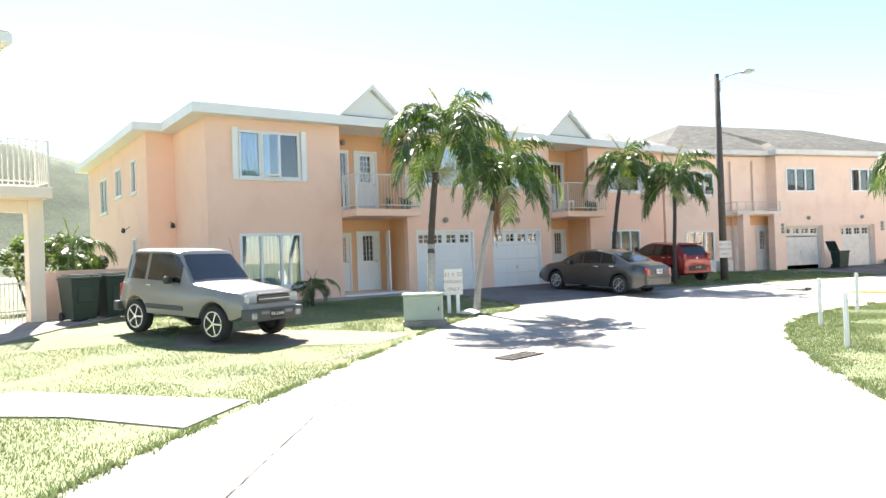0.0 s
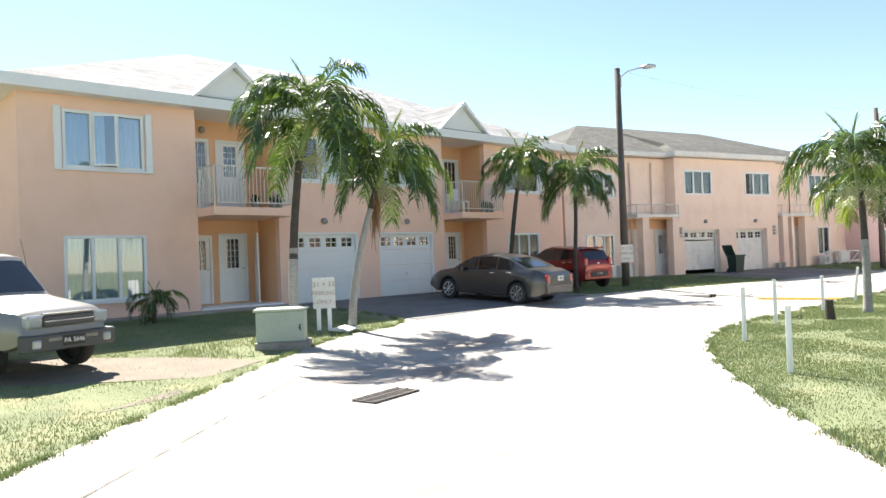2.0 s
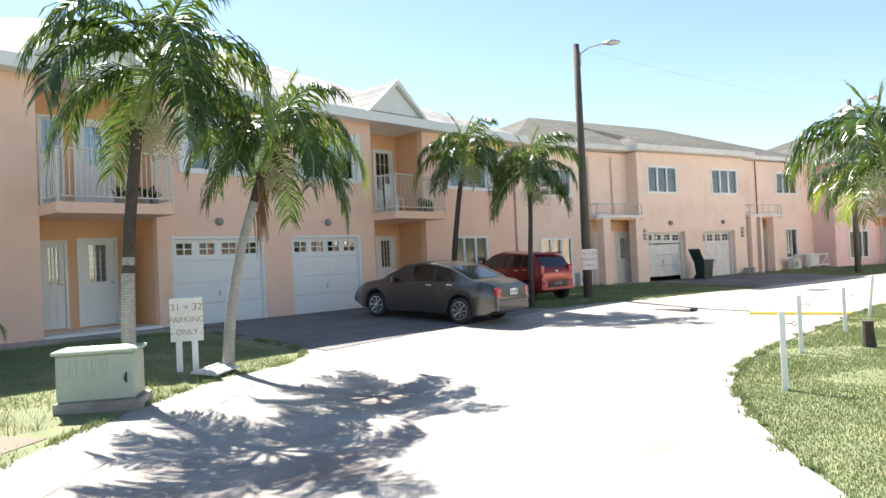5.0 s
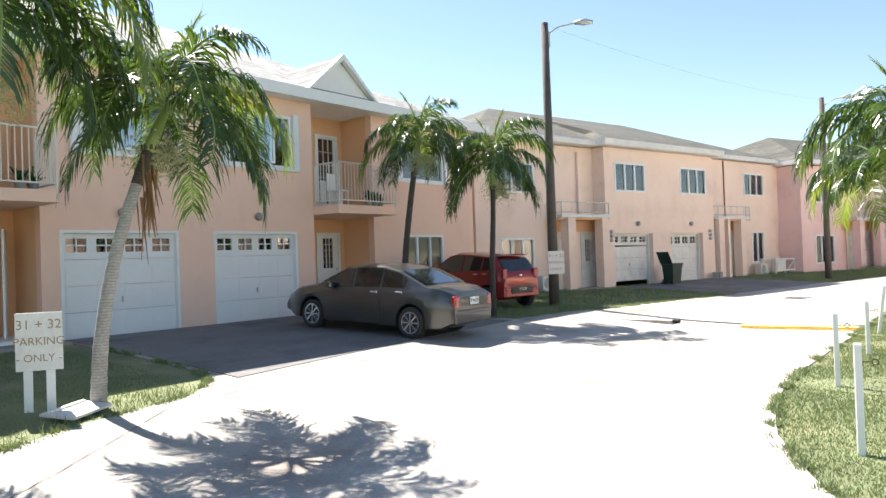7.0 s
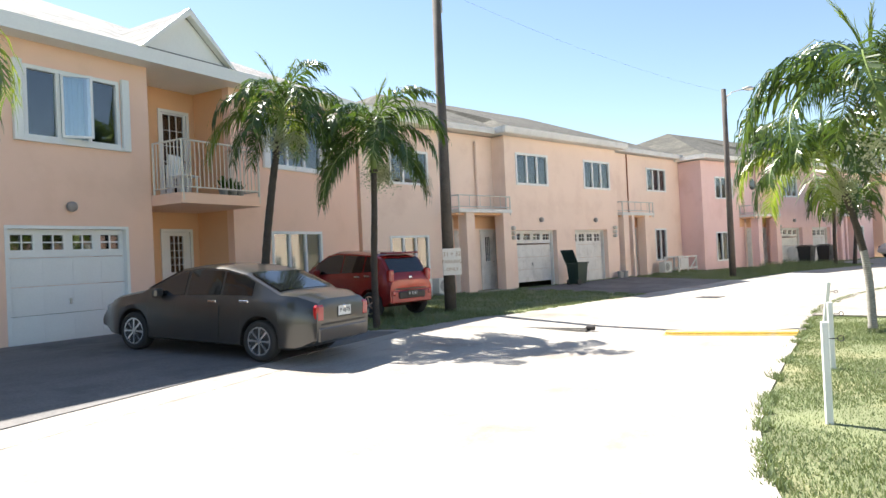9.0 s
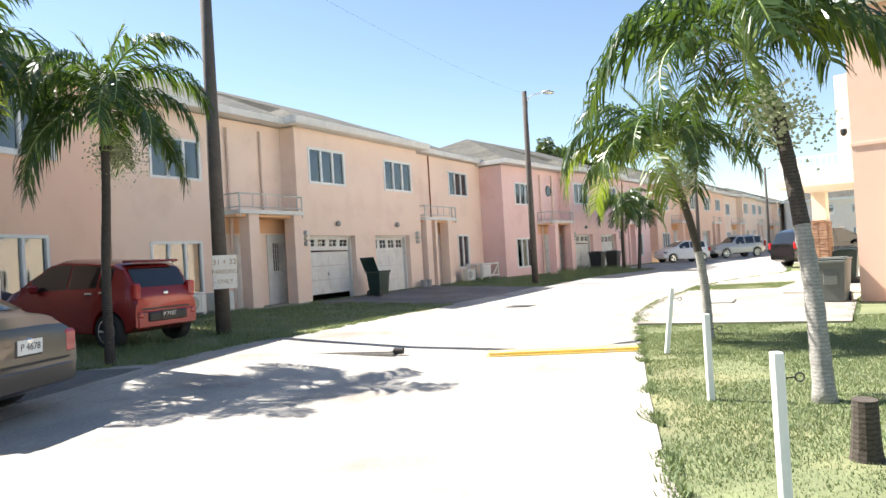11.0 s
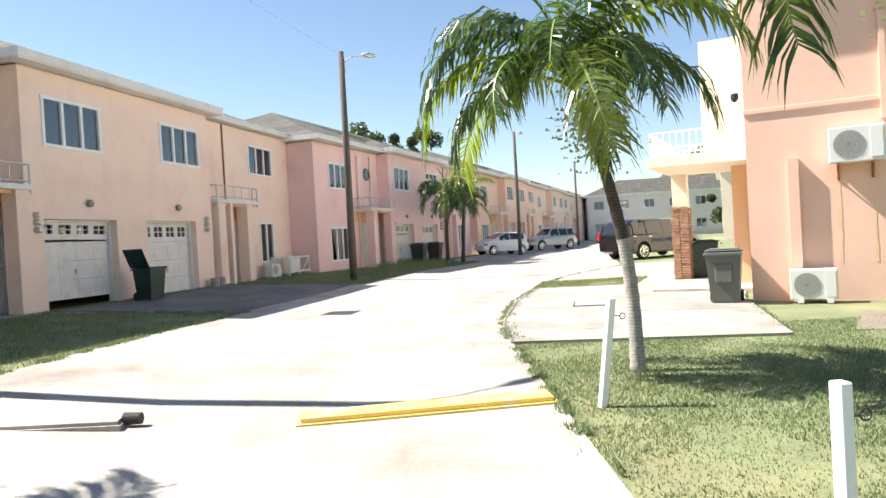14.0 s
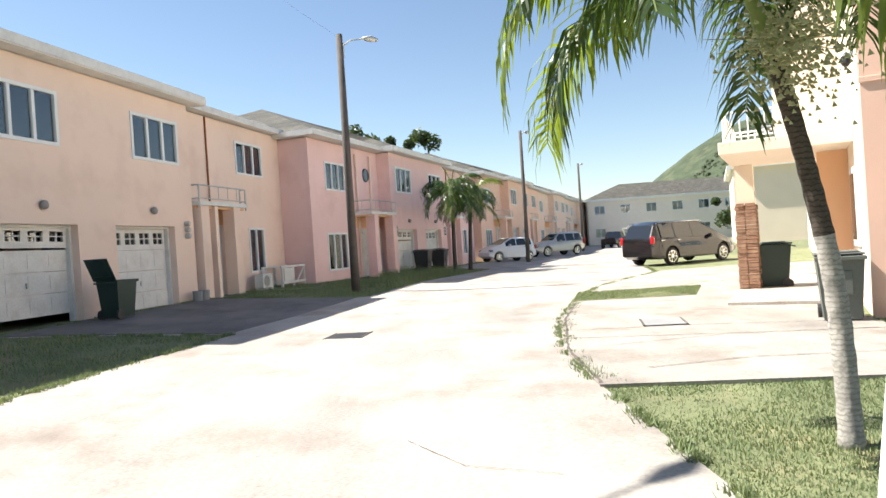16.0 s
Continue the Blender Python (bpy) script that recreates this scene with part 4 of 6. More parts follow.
def car(m, label, kind, paint, L, W, top, belt, sill, wheels, wr, side, front_glass, rear_glass, tuck=0.3, lower=None, tails=None, heads=None, plate="", frontplate="", spokes=7, group="parked cars", roofrails=False):
    """A car with its tail at x=0 and nose at x=L. top, belt: side profiles; side: (x0, x1) of each side window."""
    h = thing("car", m, label, kind, group)
    w = W / 2

    def half(x):
        e = min(x, L - x)
        return w * (1 - 0.16 * (1 - smooth(0, 0.55, e)) - 0.03 * (1 - smooth(0, 1.3, e)))

    def section(x):
        hw, zb, zt = half(x), lin(belt, x), lin(top, x)
        zb = min(zb, zt - 0.02)
        z0 = sill
        e = min(x, L - x)
        z0 += 0.12 * (1 - smooth(0, 0.35, e))
        for c in wheels:
            d = abs(x - c)
            R = wr * 1.13
            if d < R:
                z0 = max(z0, wr + math.sqrt(R * R - d * d))
        ins = max(0.0, zt - zb) * tuck
        mid = (z0 + zb) / 2
        top_w = max(0.2, hw - 0.05 - ins)
        return [(0, min(z0, wr + 0.3)), (hw - 0.05, z0), (hw, z0 + 0.03), (hw + 0.012, max(mid, z0 + 0.04)), (hw - 0.004, max(zb - 0.07, z0 + 0.05)), (hw - 0.045, zb), (top_w + 0.01, zt - 0.055 if zt - zb > 0.12 else zb + (zt - zb) * 0.5), (top_w - 0.08, zt - 0.015), (top_w * 0.5, zt), (0, zt)]
    xs = sorted({round(i * L / 60, 3) for i in range(61)} | {round(c + s * wr * 1.13, 3) for c in wheels for s in (-1.001, -0.999, -0.9, 0, 0.9, 0.999, 1.001)} | {p[0] for p in top + belt if 0 <= p[0] <= L})
    bm = bmesh.new()
    rings = []
    for x in xs:
        s = section(x)
        ring = [bm.verts.new((x, y, z)) for y, z in s] + [bm.verts.new((x, -y, z)) for y, z in s[-2:0:-1]]
        rings.append(ring)
    for a, b in zip(rings, rings[1:]):
        n = len(a)
        for i in range(n):
            bm.faces.new((a[i], b[i], b[(i + 1) % n], a[(i + 1) % n]))
    for r in (rings[0], rings[-1]):
        bm.faces.new(r)
    body = part("body", bm, paint, h, "", True)
    body.data.set_sharp_from_angle(angle=radians(32))
    # side windows follow the tumblehome
    for sg in (-1, 1):
        for a, b in side:
            bm = bmesh.new()
            lo, hi = [], []
            for i in range(13):
                x = a + (b - a) * i / 12
                s = section(x)
                (y5, z5), (y6, z6) = s[5], s[6]
                for f, lst in ((0.06, lo), (0.93, hi)):
                    lst.append(bm.verts.new((x, sg * (y5 + (y6 - y5) * f + 0.006), z5 + (z6 - z5) * f)))
            for i in range(12):
                if (hi[i].co.z - lo[i].co.z) > 0.03 or (hi[i + 1].co.z - lo[i + 1].co.z) > 0.03:
                    bm.faces.new((lo[i], lo[i + 1], hi[i + 1], hi[i]))
            g = part("side_window", bm, CARGLASS, h)
            so = g.modifiers.new("thick", "SOLIDIFY")
            so.thickness, so.offset = 0.006, 0
        x = min(b for a, b in side) if len(side) < 2 else side[-1][0] - 0.03
        for (a, b) in side[:2]:
            s = section(a + 0.14)
            part("door_handle", boxes((a + 0.02, a + 0.2, sg * s[4][0] - 0.02, sg * s[4][0] + 0.03 * sg if sg > 0 else sg * s[4][0] + 0.02, s[4][1] - 0.02, s[4][1] + 0.02) if sg > 0 else (a + 0.02, a + 0.2, -s[4][0] - 0.03, -s[4][0] + 0.02, s[4][1] - 0.02, s[4][1] + 0.02), bevel=0.008), CHROME, h, "chrome handle")
            s = section(a)
            zz = max(sill + 0.05, s[2][1] + 0.04)
            if s[2][1] < wr:
                bm = boxes((a - 0.034, a - 0.028, sg * s[3][0] - 0.005, sg * s[3][0] + 0.005, zz, s[4][1] - 0.05))
                part("door_seam", bm, BLACK, h)
        s = section(side[-1][1] - 0.15)
        y = sg * (s[5][0] + 0.1)
        part("wing_mirror", boxes((side[-1][1] - 0.3, side[-1][1] - 0.18, min(y - 0.09, y + 0.09), max(y - 0.09, y + 0.09), s[5][1] + 0.0, s[5][1] + 0.15), bevel=0.03), paint if kind != "off-road car" else BLACK, h)
    for nm, (a, b) in (("windscreen", front_glass), ("rear_window", rear_glass)):
        bm = bmesh.new()
        rows = []
        for i in range(9):
            x = a + (b - a) * i / 8
            s = section(x)
            yw = s[7][0] + 0.02
            rows.append([bm.verts.new((x, yw * j / 4, s[9][1] + 0.007 - (0.02 if abs(j) == 4 else 0.0) * 0.6)) for j in range(-4, 5)])
        for r, q in zip(rows, rows[1:]):
            for j in range(8):
                bm.faces.new((r[j], r[j + 1], q[j + 1], q[j]))
        part(nm, bm, CARGLASS, h, "", True)
    # wheels
    for c in wheels:
        for sg in (-1, 1):
            wh = new("wheel")
            wh.parent = h
            wh.matrix_local = pose(c, sg * (w - 0.11), wr)
            bm = bmesh.new()
            prof = [(wr * 0.7, -0.1), (wr * 0.93, -0.105), (wr, -0.07), (wr, 0.07), (wr * 0.93, 0.105), (wr * 0.7, 0.1)]
            n = 24
            rg = [[bm.verts.new((r * math.cos(t), y, r * math.sin(t))) for r, y in prof] for t in [2 * math.pi * i / n for i in range(n)]]
            for i in range(n):
                for j in range(len(prof)):
                    bm.faces.new((rg[i][j], rg[(i + 1) % n][j], rg[(i + 1) % n][(j + 1) % 6], rg[i][(j + 1) % 6]))
            part("tyre", bm, TYRE, wh, "", True)
            bm = bmesh.new()
            tube(bm, [(0, sg * 0.0, 0), (0, sg * 0.05, 0)], wr * 0.69, 20)
            part("wheel_disc", bm, BLACK, wh)
            bm = bmesh.new()
            R1 = wr * 0.72
            for i in range(24):
                t0, t1 = 2 * math.pi * i / 24, 2 * math.pi * (i + 1) / 24
                q = []
                for r, y in ((R1, 0.1), (R1 - 0.03, 0.1), (R1 - 0.03, 0.06), (R1, 0.06)):
                    q.append([bm.verts.new((r * math.cos(t), sg * y, r * math.sin(t))) for t in (t0, t1)])
                for j in range(4):
                    bm.faces.new((q[j][0], q[j][1], q[(j + 1) % 4][1], q[(j + 1) % 4][0]))
            bmesh.ops.remove_doubles(bm, verts=bm.verts, dist=1e-4)
            for i in range(spokes):
                t = 2 * math.pi * i / spokes
                tube(bm, [(0.02 * math.cos(t), sg * 0.085, 0.02 * math.sin(t)), ((R1 - 0.01) * math.cos(t), sg * 0.075, (R1 - 0.01) * math.sin(t))], [0.018, 0.03], 4)
            tube(bm, [(0, sg * 0.06, 0), (0, sg * 0.1, 0)], 0.045, 10)
            part("rim", bm, RIM, wh)
    # lamps: (x0, x1, y0, y1, z0, z1) mirrored
    for nm, lst, mt in (("tail_light", tails, REDL), ("headlight", heads, CLEARL)):
        for q in lst or ():
            for sg in (-1, 1):
                ys = sorted((sg * q[2], sg * q[3]))
                part(nm, boxes((q[0], q[1], ys[0], ys[1], q[4], q[5]), bevel=0.03), mt, h)
    if lower:
        for q in lower:
            part(q[0], boxes(q[1], bevel=0.02), q[2], h)
    for s, x, rz, lst in ((plate, 0, -90, rear_plate), (frontplate, L, 90, front_plate)):
        if s:
            z, dx, bgm, fg = lst
            xx = -dx if x == 0 else L + dx
            g = new("number_plate")
            g.parent = h
            part("plate", boxes((xx - 0.006, xx + 0.006, -0.17, 0.17, z - 0.075, z + 0.075)), bgm, g)
            e = text(g, s, 0.1, pose(xx + (-0.009 if x == 0 else 0.009), 0, z, 90, 0, rz), fg)
    if roofrails:
        for sg in (-1, 1):
            a, b = side[0][0], side[-1][1] - 0.5
            bm = bmesh.new()
            tube(bm, [(a, sg * (w - 0.26), lin(top, a) + 0.0), (a + 0.1, sg * (w - 0.26), lin(top, a) + 0.05), (b, sg * (w - 0.26), lin(top, b) + 0.05), (b + 0.1, sg * (w - 0.26), lin(top, b))], 0.015, 5)
            part("roof_rail", bm, CHROME, h)
    return h


rear_plate, front_plate = (0.75, 0.01, PLATE_D, WHITE), (0.5, 0.03, PLATE_D, WHITE)
GREYP, REDP, SILVP, WHITEP, BLACKP, GOLDP = (paintmat("charcoal_car_paint", (0.1, 0.095, 0.09), 0.28, 0.75), paintmat("red_car_paint", (0.26, 0.014, 0.012)), paintmat("silver_beige_car_paint", (0.25, 0.235, 0.205), 0.35, 0.4),
    paintmat("white_car_paint", (0.75, 0.75, 0.75), 0.3, 0.0), paintmat("black_car_paint", (0.008, 0.007, 0.008), 0.2, 0.0), paintmat("champagne_car_paint", (0.5, 0.48, 0.44), 0.3, 0.3))


def facing(x, y, nose_deg, L, dz=0.0):
    """The pose of a car whose middle stands at (x, y) with its nose towards nose_deg."""
    a = radians(nose_deg)
    c = Vector((x, y))
    u = Vector((math.cos(a), math.sin(a)))
    zr, zf = ground_z(*(c - u * L * 0.3)), ground_z(*(c + u * L * 0.3))
    pitch = math.degrees(math.atan2(zf - zr, L * 0.6))
    p = c - u * L / 2
    return pose(p.x, p.y, (zr + zf) / 2 - math.sin(radians(pitch)) * L / 2 + dz + 0.02, 0, 0, nose_deg) @ pose(0, 0, 0, 0, -pitch, 0)


rear_plate = (0.78, 0.012, WHITE, PLATE_D)
car(facing(1.6, -3.76, 96, 4.37) @ Matrix.Diagonal((0.95, 0.97, 0.96, 1)), "charcoal grey saloon car with tinted windows parked before the garage", "car", GREYP, 4.6, 1.75,
    [(0, 0.86), (0.05, 0.98), (0.35, 1.06), (0.62, 1.08), (1.35, 1.38), (1.8, 1.46), (2.3, 1.47), (2.75, 1.4), (3.55, 1.02), (4.2, 0.9), (4.5, 0.78), (4.6, 0.6)],
    [(0, 0.84), (0.35, 0.98), (1.0, 1.0), (2.5, 0.95), (3.5, 0.9), (4.3, 0.76), (4.6, 0.58)], 0.22, (0.98, 3.68), 0.32,
    [(1.15, 1.75), (1.8, 2.5), (2.56, 3.3)], (2.8, 3.5), (0.68, 1.3), tails=[(-0.006, 0.1, 0.53, 0.715, 0.64, 0.9)], heads=[(4.3, 4.52, 0.45, 0.72, 0.55, 0.72)], plate="P 4678", spokes=8,
    lower=[("bumper", (-0.014, 0.1, -0.67, 0.67, 0.33, 0.55), GREYP), ("badge", (-0.02, 0.02, -0.05, 0.05, 0.8, 0.87), CHROME), ("boot_seam", (-0.005, 0.1, -0.62, 0.62, 0.595, 0.605), BLACK), ("plate_frame", (-0.012, 0.03, -0.2, 0.2, 0.675, 0.86), BLACK)])
rear_plate = (0.55, 0.055, PLATE_D, WHITE)
car(facing(7.22, -2.05, 79, 3.6), "red five-door hatchback parked on the shaded grass verge", "car", REDP, 3.6, 1.62,
    [(0, 0.8), (0.06, 0.98), (0.34, 1.38), (0.55, 1.46), (1.2, 1.5), (1.9, 1.52), (2.2, 1.45), (2.95, 1.04), (3.35, 0.9), (3.55, 0.75), (3.6, 0.6)],
    [(0, 0.83), (0.2, 1.05), (1.0, 1.0), (2.9, 0.9), (3.4, 0.8), (3.6, 0.58)], 0.22, (0.55, 2.95), 0.3,
    [(0.5, 0.78), (0.84, 1.55), (1.6, 2.6)], (2.25, 2.9), (0.09, 0.32), tails=[(0.0, 0.14, 0.52, 0.668, 0.82, 1.1)], heads=[(3.3, 3.52, 0.45, 0.7, 0.6, 0.78)], plate="P 7187", spokes=5,
    lower=[("bumper", (-0.02, 0.1, -0.62, 0.62, 0.34, 0.62), REDP), ("bumper_trim", (-0.05, 0.0, -0.42, 0.42, 0.44, 0.6), BLACK), ("badge", (-0.0, 0.06, -0.05, 0.05, 0.88, 0.95), CHROME), ("reflector", (-0.045, 0.0, -0.62, -0.52, 0.52, 0.62), REDL), ("reflector", (-0.045, 0.0, 0.52, 0.62, 0.52, 0.62), REDL), ("tailgate_seam", (-0.002, 0.06, -0.55, 0.55, 0.655, 0.665), BLACK), ("spoiler", (0.24, 0.5, -0.52, 0.52, 1.45, 1.49), REDP)])
front_plate = (0.55, 0.09, PLATE_D, WHITE)
jeep = car(facing(-12.2, -5.4, -66, 3.8, 0.02), "silver-beige two-door off-road car parked on the lawn", "off-road car", SILVP, 3.8, 1.68,
    [(0, 1.0), (0.04, 1.1), (0.22, 1.66), (0.5, 1.74), (1.6, 1.76), (1.85, 1.72), (2.4, 1.12), (2.6, 1.08), (3.55, 1.0), (3.7, 0.9), (3.8, 0.65)],
    [(0, 0.98), (0.3, 1.1), (2.3, 1.06), (3.0, 0.98), (3.6, 0.9), (3.8, 0.63)], 0.42, (0.7, 3.02), 0.35,
    [(0.28, 0.95), (1.05, 2.05)], (1.92, 2.36), (0.06, 0.21), tuck=0.2, tails=[(-0.01, 0.07, 0.58, 0.7, 0.7, 1.0)], heads=[(3.66, 3.8, 0.43, 0.68, 0.75, 0.93)], frontplate="PA 5646", spokes=5,
    lower=[("bumper", (3.68, 3.88, -0.75, 0.75, 0.42, 0.66), TRIM), ("grille", (3.74, 3.815, -0.42, 0.42, 0.76, 0.92), TRIM), ("grille_bar", (3.8, 3.825, -0.42, 0.42, 0.83, 0.85), CHROME), ("bonnet_lip", (3.72, 3.82, -0.43, 0.43, 0.925, 0.95), SILVP),
           ("fog_lamp", (3.86, 3.9, -0.66, -0.52, 0.47, 0.6), CLEARL), ("fog_lamp", (3.86, 3.9, 0.52, 0.66, 0.47, 0.6), CLEARL), ("bumper_insert", (3.87, 3.895, -0.42, -0.2, 0.55, 0.62), SILVP), ("bumper_insert", (3.87, 3.895, 0.2, 0.42, 0.55, 0.62), SILVP),
           ("side_moulding", (1.05, 2.2, -0.86, -0.83, 0.55, 0.65), TRIM), ("side_moulding", (1.05, 2.2, 0.83, 0.86, 0.55, 0.65), TRIM), ("rear_bumper", (-0.1, 0.06, -0.78, 0.78, 0.42, 0.62), TRIM)])
bm = bmesh.new()
tube(bm, [(2.25, 0.6, 1.05), (2.0, 0.66, 1.5), (1.75, 0.72, 2.0)], [0.008, 0.006, 0.003], 5)
part("aerial", bm, RUST, jeep, "thin orange-brown whip aerial")
rear_plate = (0.7, 0.02, WHITE, PLATE_D)
car(facing(49.0, -15.0, 118, 3.6), "small white hatchback parked at the roadside", "car", WHITEP, 3.6, 1.6,
    [(0, 0.9), (0.25, 1.42), (0.5, 1.5), (1.9, 1.5), (2.8, 1.05), (3.4, 0.88), (3.6, 0.6)], [(0, 0.88), (0.3, 1.0), (2.8, 0.92), (3.6, 0.58)], 0.22, (0.6, 2.95), 0.29,
    [(0.4, 0.8), (0.86, 1.55), (1.62, 2.4)], (2.0, 2.75), (0.05, 0.24), tails=[(-0.01, 0.12, 0.6, 0.78, 0.75, 1.0)], heads=[(3.3, 3.52, 0.45, 0.7, 0.6, 0.76)])
car(facing(57.6, -19.6, 118, 4.6), "silver estate off-roader parked at the roadside", "car", GOLDP, 4.6, 1.8,
    [(0, 1.0), (0.25, 1.62), (0.5, 1.72), (2.4, 1.72), (3.1, 1.15), (4.3, 1.02), (4.6, 0.7)], [(0, 0.98), (0.3, 1.08), (3.1, 1.02), (4.6, 0.68)], 0.35, (0.85, 3.65), 0.36,
    [(0.3, 1.0), (1.08, 1.85), (1.95, 2.7)], (2.5, 3.05), (0.05, 0.24), tails=[(-0.01, 0.12, 0.68, 0.86, 0.8, 1.25)], heads=[(4.3, 4.54, 0.5, 0.76, 0.7, 0.88)], roofrails=True)
car(facing(32.6, -20.4, -62, 4.8), "black minivan with alloy wheels parked on the drive", "car", BLACKP, 4.8, 1.95,
    [(0, 1.0), (0.3, 1.62), (0.7, 1.74), (2.6, 1.74), (3.9, 1.1), (4.6, 0.9), (4.8, 0.6)], [(0, 0.98), (0.3, 1.05), (3.6, 0.98), (4.8, 0.58)], 0.25, (0.95, 3.85), 0.34,
    [(0.35, 1.15), (1.22, 2.1), (2.18, 3.3)], (2.75, 3.8), (0.05, 0.28), tails=[(-0.012, 0.12, 0.74, 0.92, 0.85, 1.15)], heads=[(4.5, 4.72, 0.5, 0.8, 0.6, 0.78)], roofrails=True)
car(facing(74.0, -28.5, -30, 4.8), "dark pickup parked far down the road", "car", BLACKP, 4.8, 1.8,
    [(0, 0.95), (1.7, 0.98), (1.85, 1.6), (2.9, 1.6), (3.4, 1.05), (4.5, 0.95), (4.8, 0.6)], [(0, 0.92), (4.5, 0.9), (4.8, 0.58)], 0.35, (0.9, 3.8), 0.36, [(2.0, 3.1)], (2.95, 3.35), (1.72, 1.83))


# ---- bins, cabinets, air conditioners, signs ----
def bin_(m, label, lid_open=0.0, color=None, s=1.0):
    b = thing("wheelie_bin", m, label, "rubbish bin", "wheelie bins")
    color = color or GREENBIN
    bm = bmesh.new()
    lo = [(-0.24 * s, -0.27 * s), (0.24 * s, -0.27 * s), (0.24 * s, 0.27 * s), (-0.24 * s, 0.27 * s)]
    hi = [(x * 1.28, y * 1.3) for x, y in lo]
    r = [[bm.verts.new((x, y, z)) for x, y in q] for q, z in ((lo, 0.04), (hi, 0.95 * s), ([(x * 0.93, y * 0.93) for x, y in hi], 0.95 * s), ([(x * 0.9, y * 0.9) for x, y in lo], 0.12))]
    for a, c in zip(r, r[1:]):
        for i in range(4):
            bm.faces.new((a[i], a[(i + 1) % 4], c[(i + 1) % 4], c[i]))
    bm.faces.new(r[0][::-1])
    bm.faces.new(r[3])
    part("body", bm, color, b)
    w, d, z = 0.33 * s, 0.38 * s, 0.955 * s
    bm = boxes((-w, w, -d * 1.6, 0.0, 0.0, 0.03), (-w * 0.8, w * 0.8, -d * 1.45, -0.12, 0.03, 0.055), bevel=0.01)
    l = part("lid", bm, color, b)
    l.matrix_local = pose(0, d, z + 0.005, lid_open, 0, 0)
    part("rim", boxes((-w, w, -d - 0.02, -d + 0.035, z - 0.06, z - 0.002), bevel=0.01), color, b)
    part("front_panel", boxes((-0.15 * s, 0.15 * s, -0.345 * s, -0.3 * s, 0.4 * s, 0.75 * s), bevel=0.015), color, b)
    bm = bmesh.new()
    tube(bm, [(-w * 0.9, d + 0.05, z - 0.05), (w * 0.9, d + 0.05, z - 0.05)], 0.018, 6)
    part("handle", bm, color, b)
    for x in (-0.27 * s, 0.27 * s):
        bm = bmesh.new()
        tube(bm, [(x - 0.025, 0.26 * s, 0.11), (x + 0.025, 0.26 * s, 0.11)], 0.11, 14)
        part("wheel", bm, BLACK, b)
    return b


def on(x, y, rz=0, dz=0.0):
    return pose(x, y, ground_z(x, y) + 0.02 + dz, 0, 0, rz)


bin_(on(19.35, -3.15, 74), "dark green wheelie bin with its lid hanging open", -118, GREENBIN, 0.9)
B3O = Vector((35.5, -8.5))
for X in (2.0, 4.35):
    a = radians(-20)
    bin_(on(35.5 + X * math.cos(a) + 0.6 * math.sin(a), -8.5 + X * math.sin(a) - 0.6 * math.cos(a), -20), "dark wheelie bin before the garage pier", 0, BLACK, 1.05)
bin_(on(-14.0, -1.35, 15), "dark green wheelie bin beside the garden wall", 0, None, 1.1)
bin_(on(-13.22, -0.95, 20), "dark green wheelie bin standing behind its twin", 0, None, 1.1)
GREYBIN = mat("olive_grey_plastic", (0.11, 0.12, 0.105), 0.5)
bin_(on(13.6, -16.0, -116), "tall grey wheelie bin at the house corner", 0, GREYBIN, 0.98)
bin_(on(18.9, -17.6, 160), "green wheelie bin behind the brick column", 0, GREENBIN, 1.0)


def cabinet():
    c = thing("utility_cabinet", on(-7.72, -6.85, -36), "pale green metal utility cabinet beside the pavement", "cabinet")
    part("body", boxes((-0.44, 0.44, -0.3, 0.26, 0.1, 0.66), bevel=0.02), BOXG, c)
    part("lid", boxes((-0.48, 0.48, -0.34, 0.3, 0.662, 0.71), bevel=0.015), BOXG, c, "chipped pale green lid")
    part("plinth", boxes((-0.46, 0.52, -0.36, 0.3, -0.1, 0.1)), CONC, c)
    for i in range(6):
        x = -0.33 + i * 0.085
        part("louvre", boxes((x, x + 0.045, -0.312, -0.301, 0.4, 0.6), bevel=0.005), BOXG, c)
    part("latch", boxes((0.34, 0.36, -0.33, -0.301, 0.3, 0.42), bevel=0.004), BLACK, c)
    part("padlock", boxes((0.325, 0.355, -0.325, -0.302, 0.33, 0.37)), BLACK, c)


cabinet()


